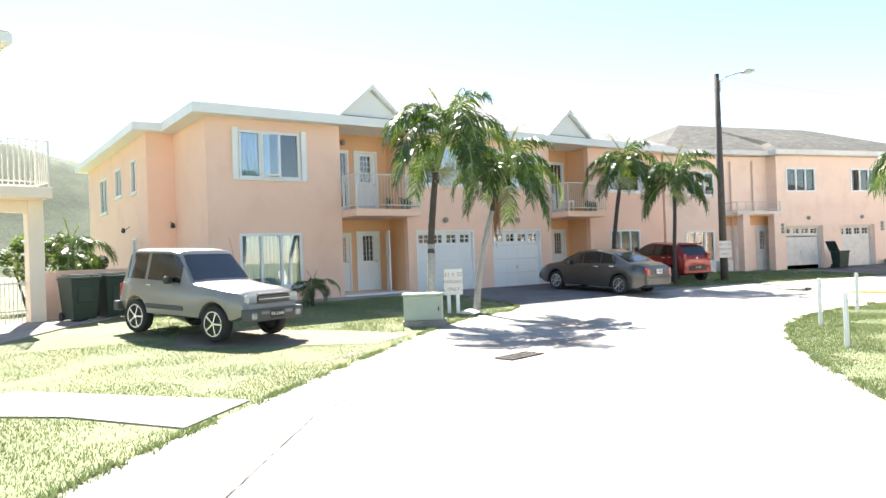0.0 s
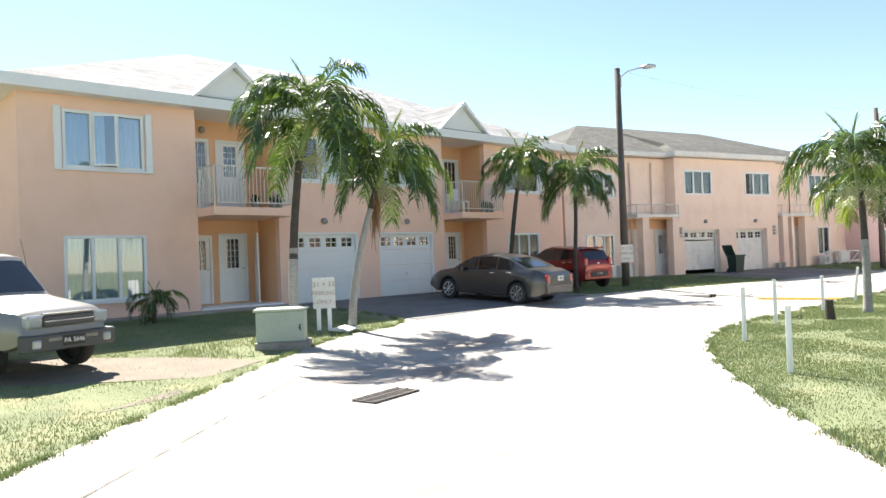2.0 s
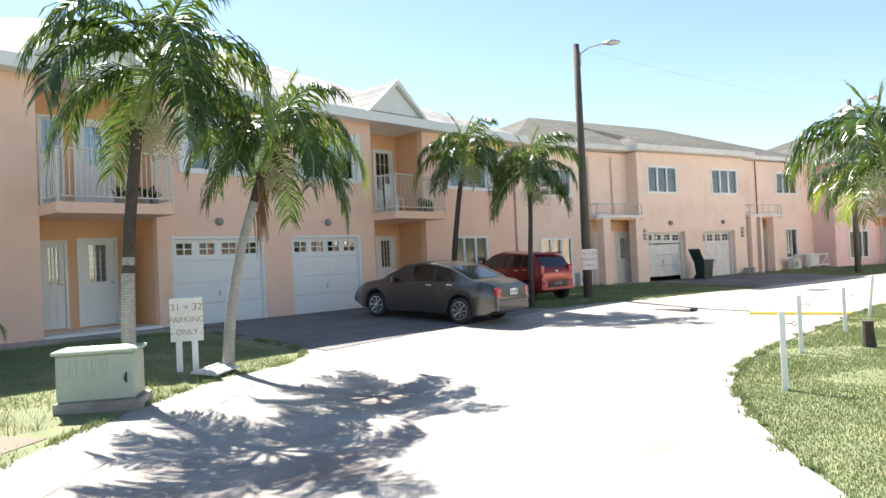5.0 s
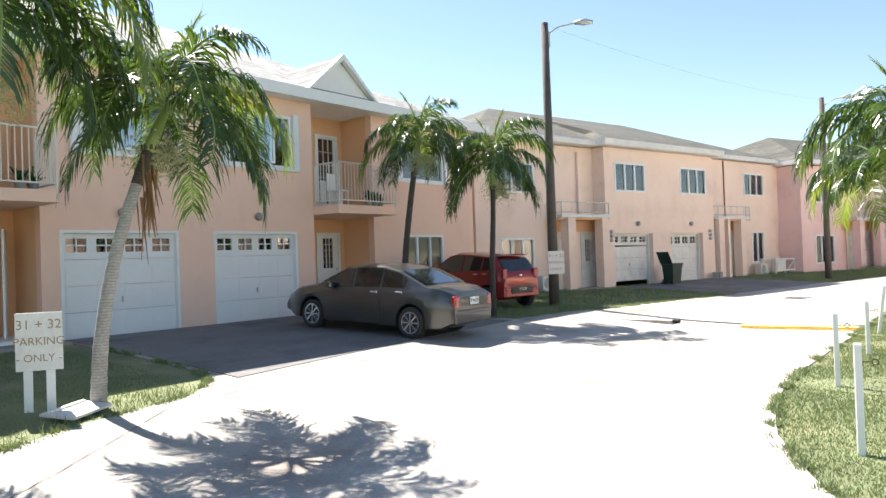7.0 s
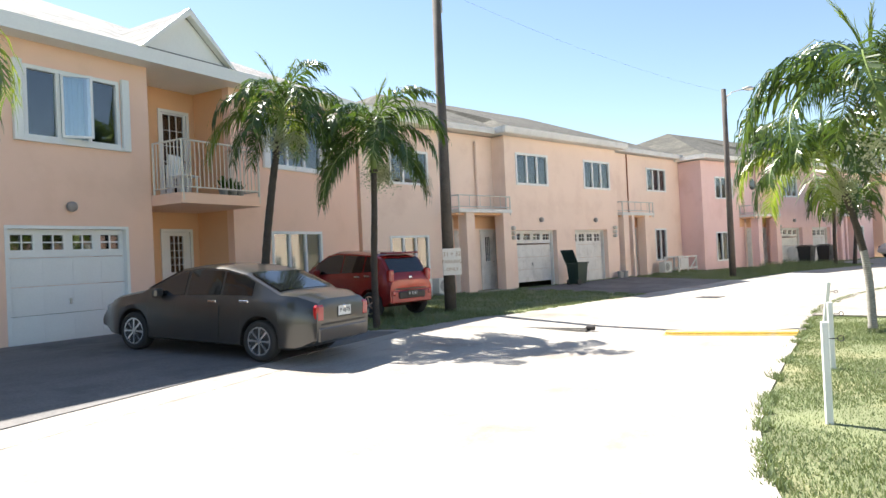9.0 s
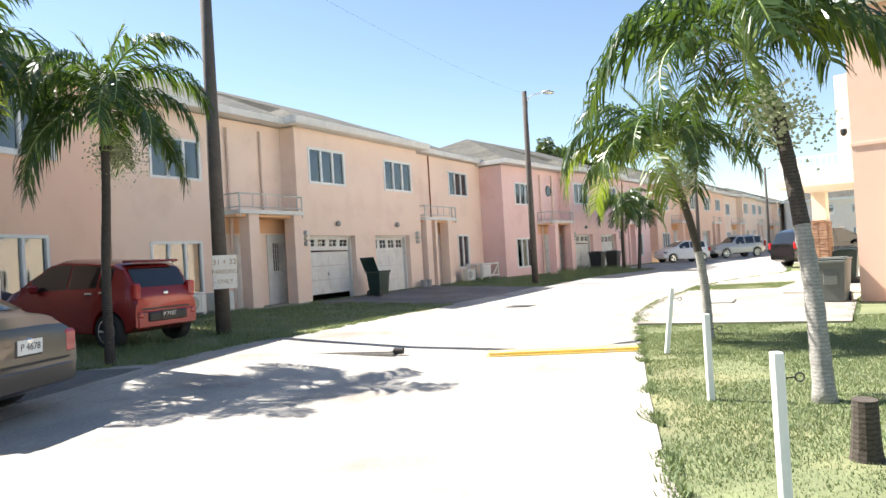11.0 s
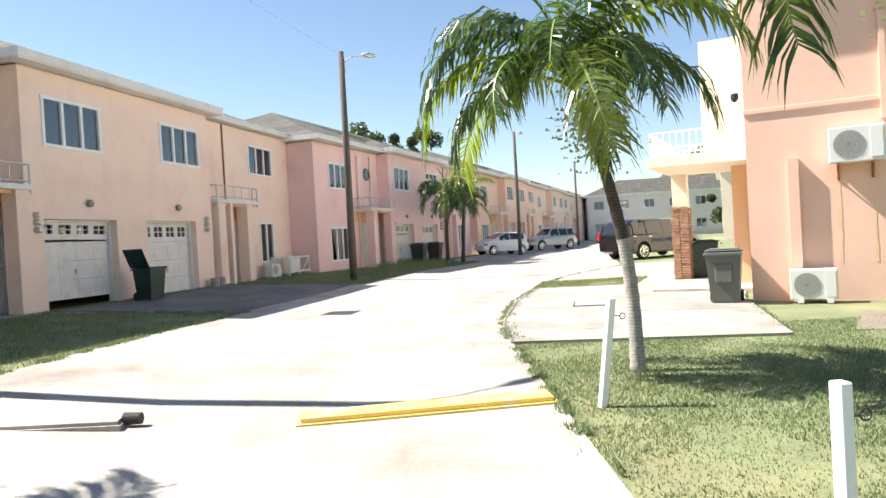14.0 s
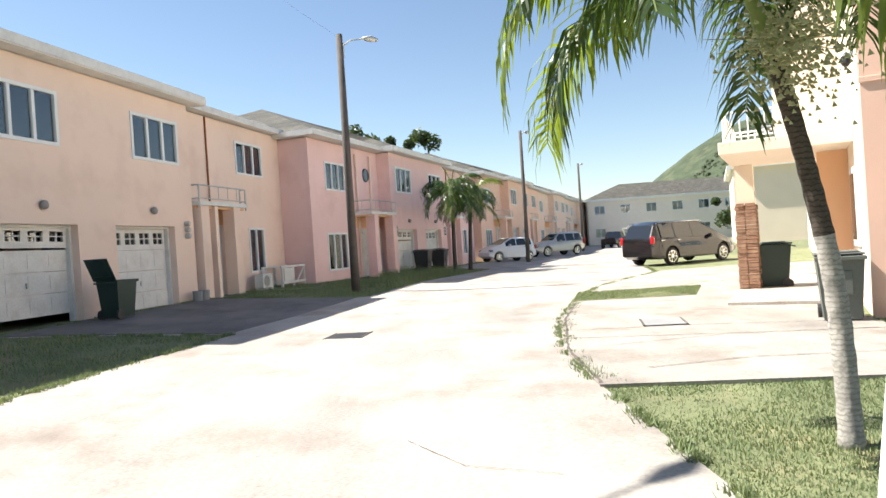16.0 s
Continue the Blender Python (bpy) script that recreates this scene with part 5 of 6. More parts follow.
def aircon(m, label, wall_=False, s=1.0):
    a = thing("air_conditioner", m, label, "air conditioner", "air conditioners")
    part("casing", boxes((-0.42 * s, 0.42 * s, -0.16, 0.16, 0.06, 0.66 * s), bevel=0.015), ACW, a)
    bm = bmesh.new()
    for k in range(6):
        r = (0.05 + 0.033 * k) * s
        n = 20
        for i in range(n):
            t0, t1 = 2 * math.pi * i / n, 2 * math.pi * (i + 1) / n
            q = [bm.verts.new((-0.12 * s + rr * math.cos(t), -0.176, 0.36 * s + rr * math.sin(t))) for rr, t in ((r, t0), (r, t1), (r + 0.01, t1), (r + 0.01, t0))]
            bm.faces.new(q)
    part("grille", bm, METAL, a)
    bm = bmesh.new()
    tube(bm, [(-0.12 * s, -0.1605, 0.36 * s), (-0.12 * s, -0.168, 0.36 * s)], 0.235 * s, 24)
    part("fan_opening", bm, FAN, a, "dark fan opening")
    part("side_panel", boxes((0.2 * s, 0.38 * s, -0.17, -0.161, 0.12, 0.62 * s)), ACW, a)
    for x in (-0.3 * s, 0.22 * s):
        if wall_:
            bm = boxes((x, x + 0.04, -0.18, 0.2, 0.02, 0.058), (x, x + 0.04, 0.17, 0.2, -0.22, 0.018))
            tube(bm, [(x + 0.02, -0.12, 0.02), (x + 0.02, 0.18, -0.2)], 0.014, 4)
            part("bracket", bm, RUST, a, "rusty bracket")
        else:
            part("foot", boxes((x, x + 0.1, -0.2, 0.2, 0.0, 0.058)), OLDWHITE, a)
    return a


FAN = mat("dark_fan_grey", (0.28, 0.28, 0.27), 0.6)


def parking_sign(m, parent=None):
    g = thing("parking_sign", m, "white painted parking sign with faded brown letters", "sign", "parking signs")
    part("board", boxes((-0.24, 0.24, -0.012, 0.012, 0, 0.66), bevel=0.003), OLDWHITE, g)
    for s, z, h in (("31 + 32", 0.52, 0.15), ("PARKING", 0.33, 0.125), ("- ONLY -", 0.14, 0.12)):
        o = text(g, s, h, pose(0, -0.014, z, 90, 0, 0), LETTER)
    return g


s1 = parking_sign(pose(-5.95, -5.6, 0.5, 0, 0, -32))
for x in (-0.17, 0.06):
    part("leg", boxes((x, x + 0.09, 0.014, 0.04, -0.55, 0.55)), WHITE, s1)
# a white board fallen on the grass
f = thing("fallen_board", pose(-5.75, -6.05, ground_z(-5.7, -6) + 0.05, 4, -3, 25), "white painted board lying flat on the grass", "board")
part("board", boxes((-0.3, 0.3, -0.22, 0.22, 0, 0.03)), OLDWHITE, f)
part("batten", boxes((-0.28, 0.28, 0.12, 0.16, 0.031, 0.05)), OLDWHITE, f)


# ---- poles ----
def lamp_pole(x, y, h, lx, ly, r=0.15, label="weathered timber street lamp pole", arm=1.3):
    z = ground_z(x, y)
    p = thing("street_lamp", pose(x, y, z), label, "street lamp", "street lamps")
    bm = bmesh.new()
    tube(bm, [(0, 0, -0.2), (0, 0, h * 0.5), (0, 0, h - z)], [r, r * 0.85, r * 0.7], 12)
    part("pole", bm, POLE, p, "", True)
    d = Vector((lx, ly)).normalized()
    t = h - z - 0.35
    bm = bmesh.new()
    tube(bm, [(d.x * 0.1, d.y * 0.1, t), (d.x * arm * 0.3, d.y * arm * 0.3, t + 0.22), (d.x * arm * 0.7, d.y * arm * 0.7, t + 0.34)], 0.025, 6)
    part("arm", bm, METAL, p)
    bm = bmesh.new()
    c = d * arm * 0.68
    e = d * (arm * 0.68 + 0.55)
    tube(bm, [(c.x, c.y, t + 0.34), ((c.x + e.x) / 2, (c.y + e.y) / 2, t + 0.37), (e.x, e.y, t + 0.36)], [0.05, 0.11, 0.05], 8)
    part("lamp_head", bm, METAL, p, "", True)
    bm = bmesh.new()
    tube(bm, [(d.x * 0.12, d.y * 0.12, t - 0.35), (d.x * 0.12, d.y * 0.12, t + 0.1)], 0.03, 6)
    part("bracket", bm, METAL, p)
    return p


lamp_pole(8.65, -3.8, 8.35, 0.55, -0.6)
lamp_pole(25.55, -7.75, 8.1, 0.75, -0.95, 0.14)
lamp_pole(46.5, -16.0, 8.0, 0.8, -0.5, 0.13, arm=1.0)
lamp_pole(68.0, -24.0, 8.0, 0.8, -0.5, 0.13, arm=1.0)
def wire(a, b, sag, r=0.011):
    """A cable hanging between two poles."""
    a, b = Vector(a), Vector(b)
    bm = bmesh.new()
    tube(bm, [a.lerp(b, k / 16) - Vector((0, 0, sag * 4 * k / 16 * (1 - k / 16))) for k in range(17)], r, 4)
    tagged(part("overhead_wire", bm, BLACK), "thin black overhead wire sagging between the lamp poles", "wire", "overhead wires")


wire((8.65, -3.8, 8.3), (25.55, -7.75, 8.0), 0.3, 0.002)
wire((8.78, -3.8, 8.0), (8.82, -3.75, 0.1), 0.0, 0.007)
parking_sign(pose(8.5, -3.99, 1.05, 0, 0, -40))


# ---- fence posts, stump, stone ----
for x, y, tx, ty, h in ((-5.33, -15.0, 0, 0, 0.85), (-2.6, -13.22, 0.0, 0, 0.92), (0.5, -12.5, 0, 0, 0.9), (3.5, -12.4, 0, 0, 0.84), (6.66, -12.12, -2, 7, 0.93)):
    z = ground_z(x, y)
    p = thing("fence_post", pose(x, y, z - 0.05, ty, tx, 10), "white painted timber post with an iron eye on the lawn edge", "post", "fence posts")
    part("post", boxes((-0.035, 0.035, -0.03, 0.03, 0, h + 0.05), bevel=0.006), WHITE, p)
    bm = bmesh.new()
    tube(bm, [(0.0, -0.031, h - 0.1), (0.02, -0.1, h - 0.1)], 0.005, 5)
    n = 12
    ring = [(0.02, -0.125 + 0.025 * math.cos(2 * math.pi * i / n), h - 0.1 + 0.025 * math.sin(2 * math.pi * i / n)) for i in range(n + 1)]
    tube(bm, ring, 0.005, 5)
    part("hook", bm, BLACK, p, "black iron eye hook")
st = thing("tree_stump", on(1.55, -13.2, 0, -0.05), "cut palm stump standing in the lawn", "stump")
bm = bmesh.new()
tube(bm, [(0, 0, -0.05), (-0.01, 0, 0.12), (-0.03, 0, 0.28), (-0.04, 0, 0.45)], [0.12, 0.095, 0.085, 0.08], 12)
part("stump", bm, TRUNK, st)
bm = bmesh.new()
bmesh.ops.create_icosphere(bm, subdivisions=3, radius=0.17)
for v in bm.verts:
    v.co += v.co.normalized() * (noise.noise(v.co * 9) * 0.05)
    v.co.z *= 0.9
tagged(part("stump_block", turned(bm, pose(-5.35, -16.5, 0.02)), TRUNKW, smooth=True), "short weathered pale stump on the lawn", "stump")

# ---- road furniture ----
def slab_thing(name, outline, z0, th, material, label, cat, bev=0.02):
    bm = bmesh.new()
    prism(bm, outline, "z", z0, z0 + th)
    bmesh.ops.bevel(bm, geom=[e for e in bm.edges if all(v.co.z > z0 + th / 2 for v in e.verts)], offset=bev, segments=2, affect="EDGES")
    return tagged(part(name, bm, material), label, cat)


slab_thing("speed_bump", [(6.5, -9.55), (6.85, -9.5), (7.2, -11.75), (6.8, -11.78)], -0.13, 0.075, YELLOW, "worn yellow-painted concrete speed bump across the road", "speed bump", 0.04)
slab_thing("speed_bump", [(6.72, -5.7), (7.0, -5.7), (6.92, -8.0), (6.62, -8.05)], -0.12, 0.11, CONC, "unpainted concrete speed bump across the road", "speed bump", 0.03)
bm = bmesh.new()
tube(bm, [(6.78, -8.02, -0.02), (6.77, -8.17, -0.02)], [0.055, 0.05], 14)
tagged(part("bump_end", bm, RUBBER), "round black rubber end of the speed bump", "road fitting")

g = thing("drain_grate", pose(-9.33, -11.95, ground_z(-9.3, -11.9) + 0.012, 0, 0, 12) @ Matrix.Diagonal((0.82, 0.9, 1, 1)), "long iron drain grate set in the road", "drain")
part("pit", boxes((-0.52, 0.52, -0.2, 0.2, 0.004, 0.008)), BLACK, g)
for i in range(13):
    x = -0.5 + i * 0.08
    part("bar", boxes((x, x + 0.035, -0.19, 0.19, 0.0085, 0.022)), POLE, g)
for y in (-0.2, 0.0, 0.17):
    part("frame", boxes((-0.52, 0.52, y, y + 0.03, 0.0225, 0.028)), POLE, g)
for x, y, w, d, rz, lab in ((15.6, -8.66, 0.35, 0.3, -10, "small rusty drain cover in the road"), (14.5, -13.7, 0.4, 0.3, -12, "square iron cover in the driveway slab")):
    m = thing("drain_cover", pose(x, y, ground_z(x, y) + 0.05 if y < -12 else ground_z(x, y) + 0.02, 0, 0, rz), lab, "drain")
    part("cover", boxes((-w, w, -d, d, 0, 0.008)), FAN if y < -12 else BLACK, m)
    part("frame", boxes((-w - 0.03, w + 0.03, d, d + 0.03, 0, 0.012), (-w - 0.03, w + 0.03, -d - 0.03, -d, 0, 0.012)), POLE, m)


def seam(pts, w, z=0.024, name="joint", seed=0):
    """A thin dark joint that wanders along the road surface."""
    rnd = random.Random(seed)
    bm = bmesh.new()
    prev = None
    for (a, b) in zip(pts, pts[1:]):
        n = max(2, int(math.dist(a, b) / 0.12))
        d = Vector((b[0] - a[0], b[1] - a[1])).normalized()
        q = Vector((-d.y, d.x))
        for i in range(n + (1 if b == pts[-1] else 0)):
            x, y = a[0] + (b[0] - a[0]) * i / n, a[1] + (b[1] - a[1]) * i / n
            ww = w * rnd.uniform(0.3, 1.3)
            j = rnd.uniform(-1, 1) * w * 0.8
            zz = ground_z(x, y) + z
            cur = [bm.verts.new((x + q.x * (j + ww), y + q.y * (j + ww), zz)), bm.verts.new((x + q.x * (j - ww), y + q.y * (j - ww), zz))]
            if prev:
                bm.faces.new((prev[0], prev[1], cur[1], cur[0]))
            prev = cur
    return tagged(part(name, bm, CRACK), "thin dark joint in the concrete", "crack", "road joints", "structure")


seam([(-16.5, -17.2), (-13.6, -13.6), (-13.0, -13.1), (-9.1, -9.7), (-5.9, -7.3), (-5.0, -6.6)], 0.007)
seam([(-5.0, -6.6), (-3.2, -6.3), (2.0, -5.6), (5.8, -5.0)], 0.006)
seam([(-13.0, -13.1), (-13.9, -12.4)], 0.006)
seam([(10.4, -11.75), (12.6, -11.85), (15.7, -12.4), (20.1, -13.6)], 0.02, 0.045)
seam([(11.0, -12.4), (11.2, -13.6), (11.0, -15.2)], 0.009, 0.05)
seam([(12.6, -12.2), (12.9, -14.0), (12.6, -15.9)], 0.008, 0.05)


seam([(13.5, -12.0), (13.1, -13.6), (12.5, -16.3)], 0.01, 0.046)
seam([(14.3, -12.2), (14.0, -14.1), (13.4, -16.0)], 0.01, 0.046)
seam([(16.4, -12.6), (15.9, -14.6), (15.1, -16.2)], 0.007, 0.046)
seam([(7.9, -10.9), (8.2, -10.3), (8.9, -9.9)], 0.003)


# ---- the pink pair's fittings ----
def local(mm, x, y, z=0.0, rz=0.0):
    return mm @ pose(x, y, z, 0, 0, rz)


def pipe_thing(mm, pts, r, material, label, name="drain_pipe"):
    bm = bmesh.new()
    tube(bm, [mm @ Vector(p) for p in pts], r, 8)
    return tagged(part(name, bm, material), label, "pipe", "drain pipes")


for mm in (B2, B3):
    pipe_thing(mm, [(-0.95, 0.53, 3.12), (-0.95, 0.53, 5.6)], 0.05, PINK, "pale painted drain pipe above the small balcony")
    pipe_thing(mm, [(-2.32, 0.53, 0.28), (-2.32, 0.53, 5.55)], 0.05, PINK, "tall pale painted drain pipe on the porch wall")
    pipe_thing(mm, [(9.05, 0.37, 3.12), (9.05, 0.37, 5.8)], 0.03, RUST, "thin rusty pipe above the small balcony")
    for x in (0.24, 7.1):
        for k in range(3):
            bm = bmesh.new()
            tube(bm, [(x, -0.002, 2.1 + k * 0.17), (x, -0.12, 2.1 + k * 0.17), (x, -0.15, 2.1 + k * 0.17)], [0.075, 0.075, 0.05], 12)
            tagged(part("electric_meter", turned(bm, mm), METAL), "round grey electric meter beside the garage door", "meter", "electric meters")
    for x in (1.95, 5.65):
        wall_lamp(x, 0, 2.76, mm)
aircon(local(B2, -3.3, 0.1, ground_z(13.5, -1.2), 0), "weathered air conditioner standing beside the porch", s=0.85)
aircon(local(B2, -4.3, 0.1, ground_z(12.5, -1.0), 0), "air conditioner standing under the window", s=0.85)
aircon(local(B2, 11.3, -0.1, ground_z(26.8, -4), 0), "air conditioner standing on the grass", s=0.8)
# timber frame on the shaded lawn
fr = thing("timber_frame", local(B2, 12.0, -0.45, ground_z(28, -4.5), 0), "low weathered timber frame standing on the grass", "frame")
for x in (0.0, 0.9, 1.8):
    for y in (0.0, 0.7):
        part("leg", boxes((x, x + 0.07, y, y + 0.07, 0, 0.68)), OLDWHITE, fr)
for y in (0.0, 0.7):
    part("rail", boxes((-0.05, 1.92, y - 0.001, y + 0.069, 0.681, 0.75)), OLDWHITE, fr)
    part("rail", boxes((0.0, 1.87, y - 0.032, y - 0.002, 0.12, 0.2)), OLDWHITE, fr)
part("panel", boxes((0.1, 0.88, -0.03, -0.002, 0.21, 0.66)), OLDWHITE, fr)
bm = bmesh.new()
tube(bm, [(1.1, -0.04, 0.2), (1.75, -0.04, 0.66)], 0.03, 4)
part("brace", bm, OLDWHITE, fr)
# round window on the rose pair
bm = bmesh.new()
tube(bm, [(-1.3, 0.597, 4.75), (-1.3, 0.55, 4.75)], [0.31, 0.28], 20)
tagged(part("round_window", turned(bm, B3), CARGLASS), "small round dark window on the rose wall", "window")
for x in (7.0, 7.35):
    bm = bmesh.new()
    tube(bm, [(x, -0.3, 0.1), (x, -0.3, 0.55)], [0.12, 0.14], 10)
    tagged(part("planter", turned(bm, B2), FAN), "grey concrete pot beside the garage", "pot", "pots")


# things on the balconies of the peach pair
def pot_plant(x, y, z, s, seed):
    rnd = random.Random(seed)
    t = thing("potted_plant", pose(x, y, z), "potted plant standing on the balcony", "plant", "balcony plants")
    bm = bmesh.new()
    tube(bm, [(0, 0, 0), (0, 0, 0.2 * s)], [0.1 * s, 0.14 * s], 10)
    part("pot", bm, FAN, t)
    bm = bmesh.new()
    for i in range(40):
        a, e = rnd.uniform(0, 6.28), rnd.uniform(0.3, 1.3)
        d = Vector((math.cos(a) * math.cos(e), math.sin(a) * math.cos(e), math.sin(e)))
        p = Vector((0, 0, 0.18 * s))
        u = d.cross(Vector((0, 0, 1))).normalized() * 0.02
        q = p + d * rnd.uniform(0.15, 0.4) * s
        v = [bm.verts.new(c) for c in (p - u * 0.4, p + u * 0.4, q + u, q - u)]
        bm.faces.new(v)
    part("leaves", bm, LEAF, t)


for i, (x, y) in enumerate(((4.3, -0.7), (4.6, -0.65), (4.85, -0.6), (-4.3, -0.7), (-4.05, -0.6), (-4.8, -0.6))):
    pot_plant(x, y, 3.08, 0.8, i)
"""chair on the right balcony"""
ch = thing("balcony_chair", pose(3.55, -0.35, 3.08, 0, 0, 20), "white plastic chair standing on the balcony", "chair")
part("seat", boxes((-0.22, 0.22, -0.22, 0.22, 0.4, 0.43), bevel=0.01), WHITE, ch)
part("backrest", boxes((-0.22, 0.22, 0.2, 0.23, 0.43, 0.88), bevel=0.01), WHITE, ch)
for x in (-0.2, 0.17):
    for y in (-0.2, 0.17):
        part("leg", boxes((x, x + 0.03, y, y + 0.03, 0, 0.399)), WHITE, ch)
# open door leaf of the left porch
op = part("open_door", boxes((0, 0.04, -0.82, 0, 0, 2.05), bevel=0.005), WHITE)
op.matrix_world = pose(-3.95, 1.12, 0.4, 0, 0, -22)
tagged(op, "white panelled door leaf standing open in the porch", "door")


# ---- the corner building across the lawn ----
def house_right():
    M = pose(13.73, -16.55, 0, 0, 0, -27)  # x along its front, which looks up the road; y towards the road
    h = thing("corner_house", M, "two-storey peach house with porch columns and balcony rails", "house")
    # side wall towards the lawn runs back along local -y
    T = 0.22
    gz, top = -0.3, 6.6
    S = pose(0, 0, 0, 0, 0, 0)
    part("wall", boxes((0, T, -13, 0, gz, top)), RB, h)
    part("wall", boxes((T + 0.002, 12, -T, 0, gz, top)), CREAM, h)
    part("wall", boxes((T + 0.002, 12, -13, -13 + T, gz, top), (12.002, 12.2, -13, 0, gz, top)), CREAM, h)
    part("trim", boxes((-0.03, -0.002, -13, 0.02, 3.32, 3.4), bevel=0.004), RB, h, "raised band around the wall")
    part("pilaster", boxes((-0.12, -0.002, -0.85, -0.68, gz, 2.45)), RB, h)
    part("downpipe", boxes((-0.07, -0.002, -2.25, -2.15, 3.0, 6.2)), RB, h)
    part("fascia", boxes((-0.45, 12.4, 0.02, 0.46, 6.35, 6.62), (-0.45, -0.02, -13.2, 0.018, 6.35, 6.62)), WHITE, h)
    part("roof_slab", boxes((-0.4, 12.4, -13.2, 0.4, 6.622, 6.7)), SHINGLE_D, h)
    # porch with square column and balcony
    part("balcony_slab", boxes((1.6, 4.9, 0.002, 2.1, 2.64, 2.86), bevel=0.01), CREAM, h)
    for x in (4.45,):
        c = new("column")
        c.parent = h
        part("shaft", boxes((x, x + 0.36, 1.67, 2.03, 1.8, 2.638)), CREAM, c)
        bm = bmesh.new()
        rnd = random.Random(5)
        z = -0.12
        while z < 1.78:
            hh = rnd.uniform(0.05, 0.09)
            a = x - 0.04
            while a < x + 0.39:
                w = rnd.uniform(0.12, 0.24)
                b = min(a + w, x + 0.4)
                o = rnd.uniform(0, 0.035)
                box(bm, a + 0.004, b - 0.004, 1.65 - o, 2.05 + o, z + 0.004, min(1.79, z + hh - 0.004))
                a = b
            box(bm, x - 0.05 - rnd.uniform(0, 0.02), x - 0.042, 1.66, 1.86, z + 0.004, z + hh - 0.004)
            box(bm, x - 0.05 - rnd.uniform(0, 0.02), x - 0.042, 1.88, 2.04, z + 0.004, z + hh - 0.004)
            z += hh
        tagged(part("stone_cladding", bm, STONE, c, "rough brown ledgestone cladding"), kind="stuff")
    part("pier", boxes((3.0, 3.4, 0.002, 0.5, gz, 2.638)), PORCH, h)
    railing(h, [(1.7, 0.1), (1.7, 2.0), (4.8, 2.0), (4.8, 0.1)], 2.86, 0.52, gap=0.14, material=WHITE)
    part("porch_floor", boxes((1.6, 8.6, 0.002, 2.1, -0.2, 0.0)), CONC, h)
    door(h, 4.6, 5.5, 0.07, 2.15, -0.02, m=pose(0, 0.06, 0, 0, 0, 0))
    part("upper_block", boxes((4.2, 4.6, 0.002, 1.2, 2.9, 5.8)), CREAM, h)
    w = part("window_frame", boxes((1.2, 2.2, 0.002, 0.05, 0.9, 2.2)), WHITE, h)
    part("pane", boxes((1.3, 2.1, 0.052, 0.06, 1.0, 2.1)), GLASS, h)
    return M


RB = mat("salmon_paint", (0.8, 0.52, 0.4), 0.85, vary=0.05, scale=0.6, fine=60, bump=0.2, dirt=(0.65, 0.38, 0.24), dirt_amt=0.3)
STONE = mat("brown_ledgestone", (0.33, 0.19, 0.12), 0.85, vary=0.3, scale=7, fine=30, bump=0.6, dirt=(0.5, 0.36, 0.25), dirt_amt=0.7, dirt_scale=5)
STREAK = mat("rust_stained_paint", (0.78, 0.5, 0.33), 0.85, vary=0.2, scale=4)
RM = house_right()
for (y, z, wl) in ((-1.75, 2.22, True), (-1.0, 0.0, False)):
    a = aircon(RM @ pose(-0.2 if wl else -0.34, y, z if wl else -0.1, 0, 0, -90), "white air conditioner on rusty brackets on the wall" if wl else "white air conditioner standing at the foot of the wall", wl, 1.0 if wl else 0.88)
for y in (-1.47, -2.0):
    rnd = random.Random(int(-y * 100))
    bm = bmesh.new()
    last = None
    for i in range(16):
        z, w = 2.2 - i * 0.11, 0.03 * rnd.uniform(0.4, 1.3)
        cur = [bm.verts.new((-0.004, y - w, z)), bm.verts.new((-0.004, y + w, z))]
        if last:
            bm.faces.new((last[0], last[1], cur[1], cur[0]))
        last = cur
    tagged(part("rust_streak", turned(bm, RM), STREAK), "faint orange rust streak down the painted wall", "stain", kind="structure")
# security camera under the eaves
sc = thing("security_camera", RM @ pose(0.1, 0.1, 3.6), "small black dome camera on the house corner", "camera")
part("bracket", boxes((-0.05, 0.05, -0.1, 0.1, 0.15, 0.2)), WHITE, sc)
bm = bmesh.new()
tube(bm, [(0, 0.05, 0.148), (0, 0.05, 0.05), (0, 0.05, 0.0)], [0.07, 0.07, 0.03], 12)
part("dome", bm, BLACK, sc)

# the next houses on that side, seen beyond the first
def plain_house(m, w, d, h, paint, roof, label, rise=1.8, cols=4, rows=2):
    t = thing("house", m, label, "house", "far houses")
    hs = []
    for i in range(cols):
        for r in range(rows):
            x = w * (i + 0.5) / cols
            z = 1.0 + r * 3.0
            hs.append((x - 0.7, x + 0.7, z, z + 1.2))
    bm = bmesh.new()
    wall(bm, 0, w, -0.4, h, 0, 0.2, hs)
    part("wall", bm, paint, t)
    bm = bmesh.new()
    wall(bm, 0, d, -0.4, h, 0, 0.2, [])
    part("wall", turned(bm, pose(0, d, 0, 0, 0, -90) ), paint, t)
    part("wall", boxes((w - 0.2, w, 0.202, d, -0.4, h), (0.202, w - 0.202, d - 0.2, d, -0.4, h)), paint, t)
    for q in hs:
        window(t, *q, 0, 2, sill=False)
    hip_roof(t, 0, w, 0, d, h + 0.2, rise, roof, over=0.4, fascia=0.25)
    return t


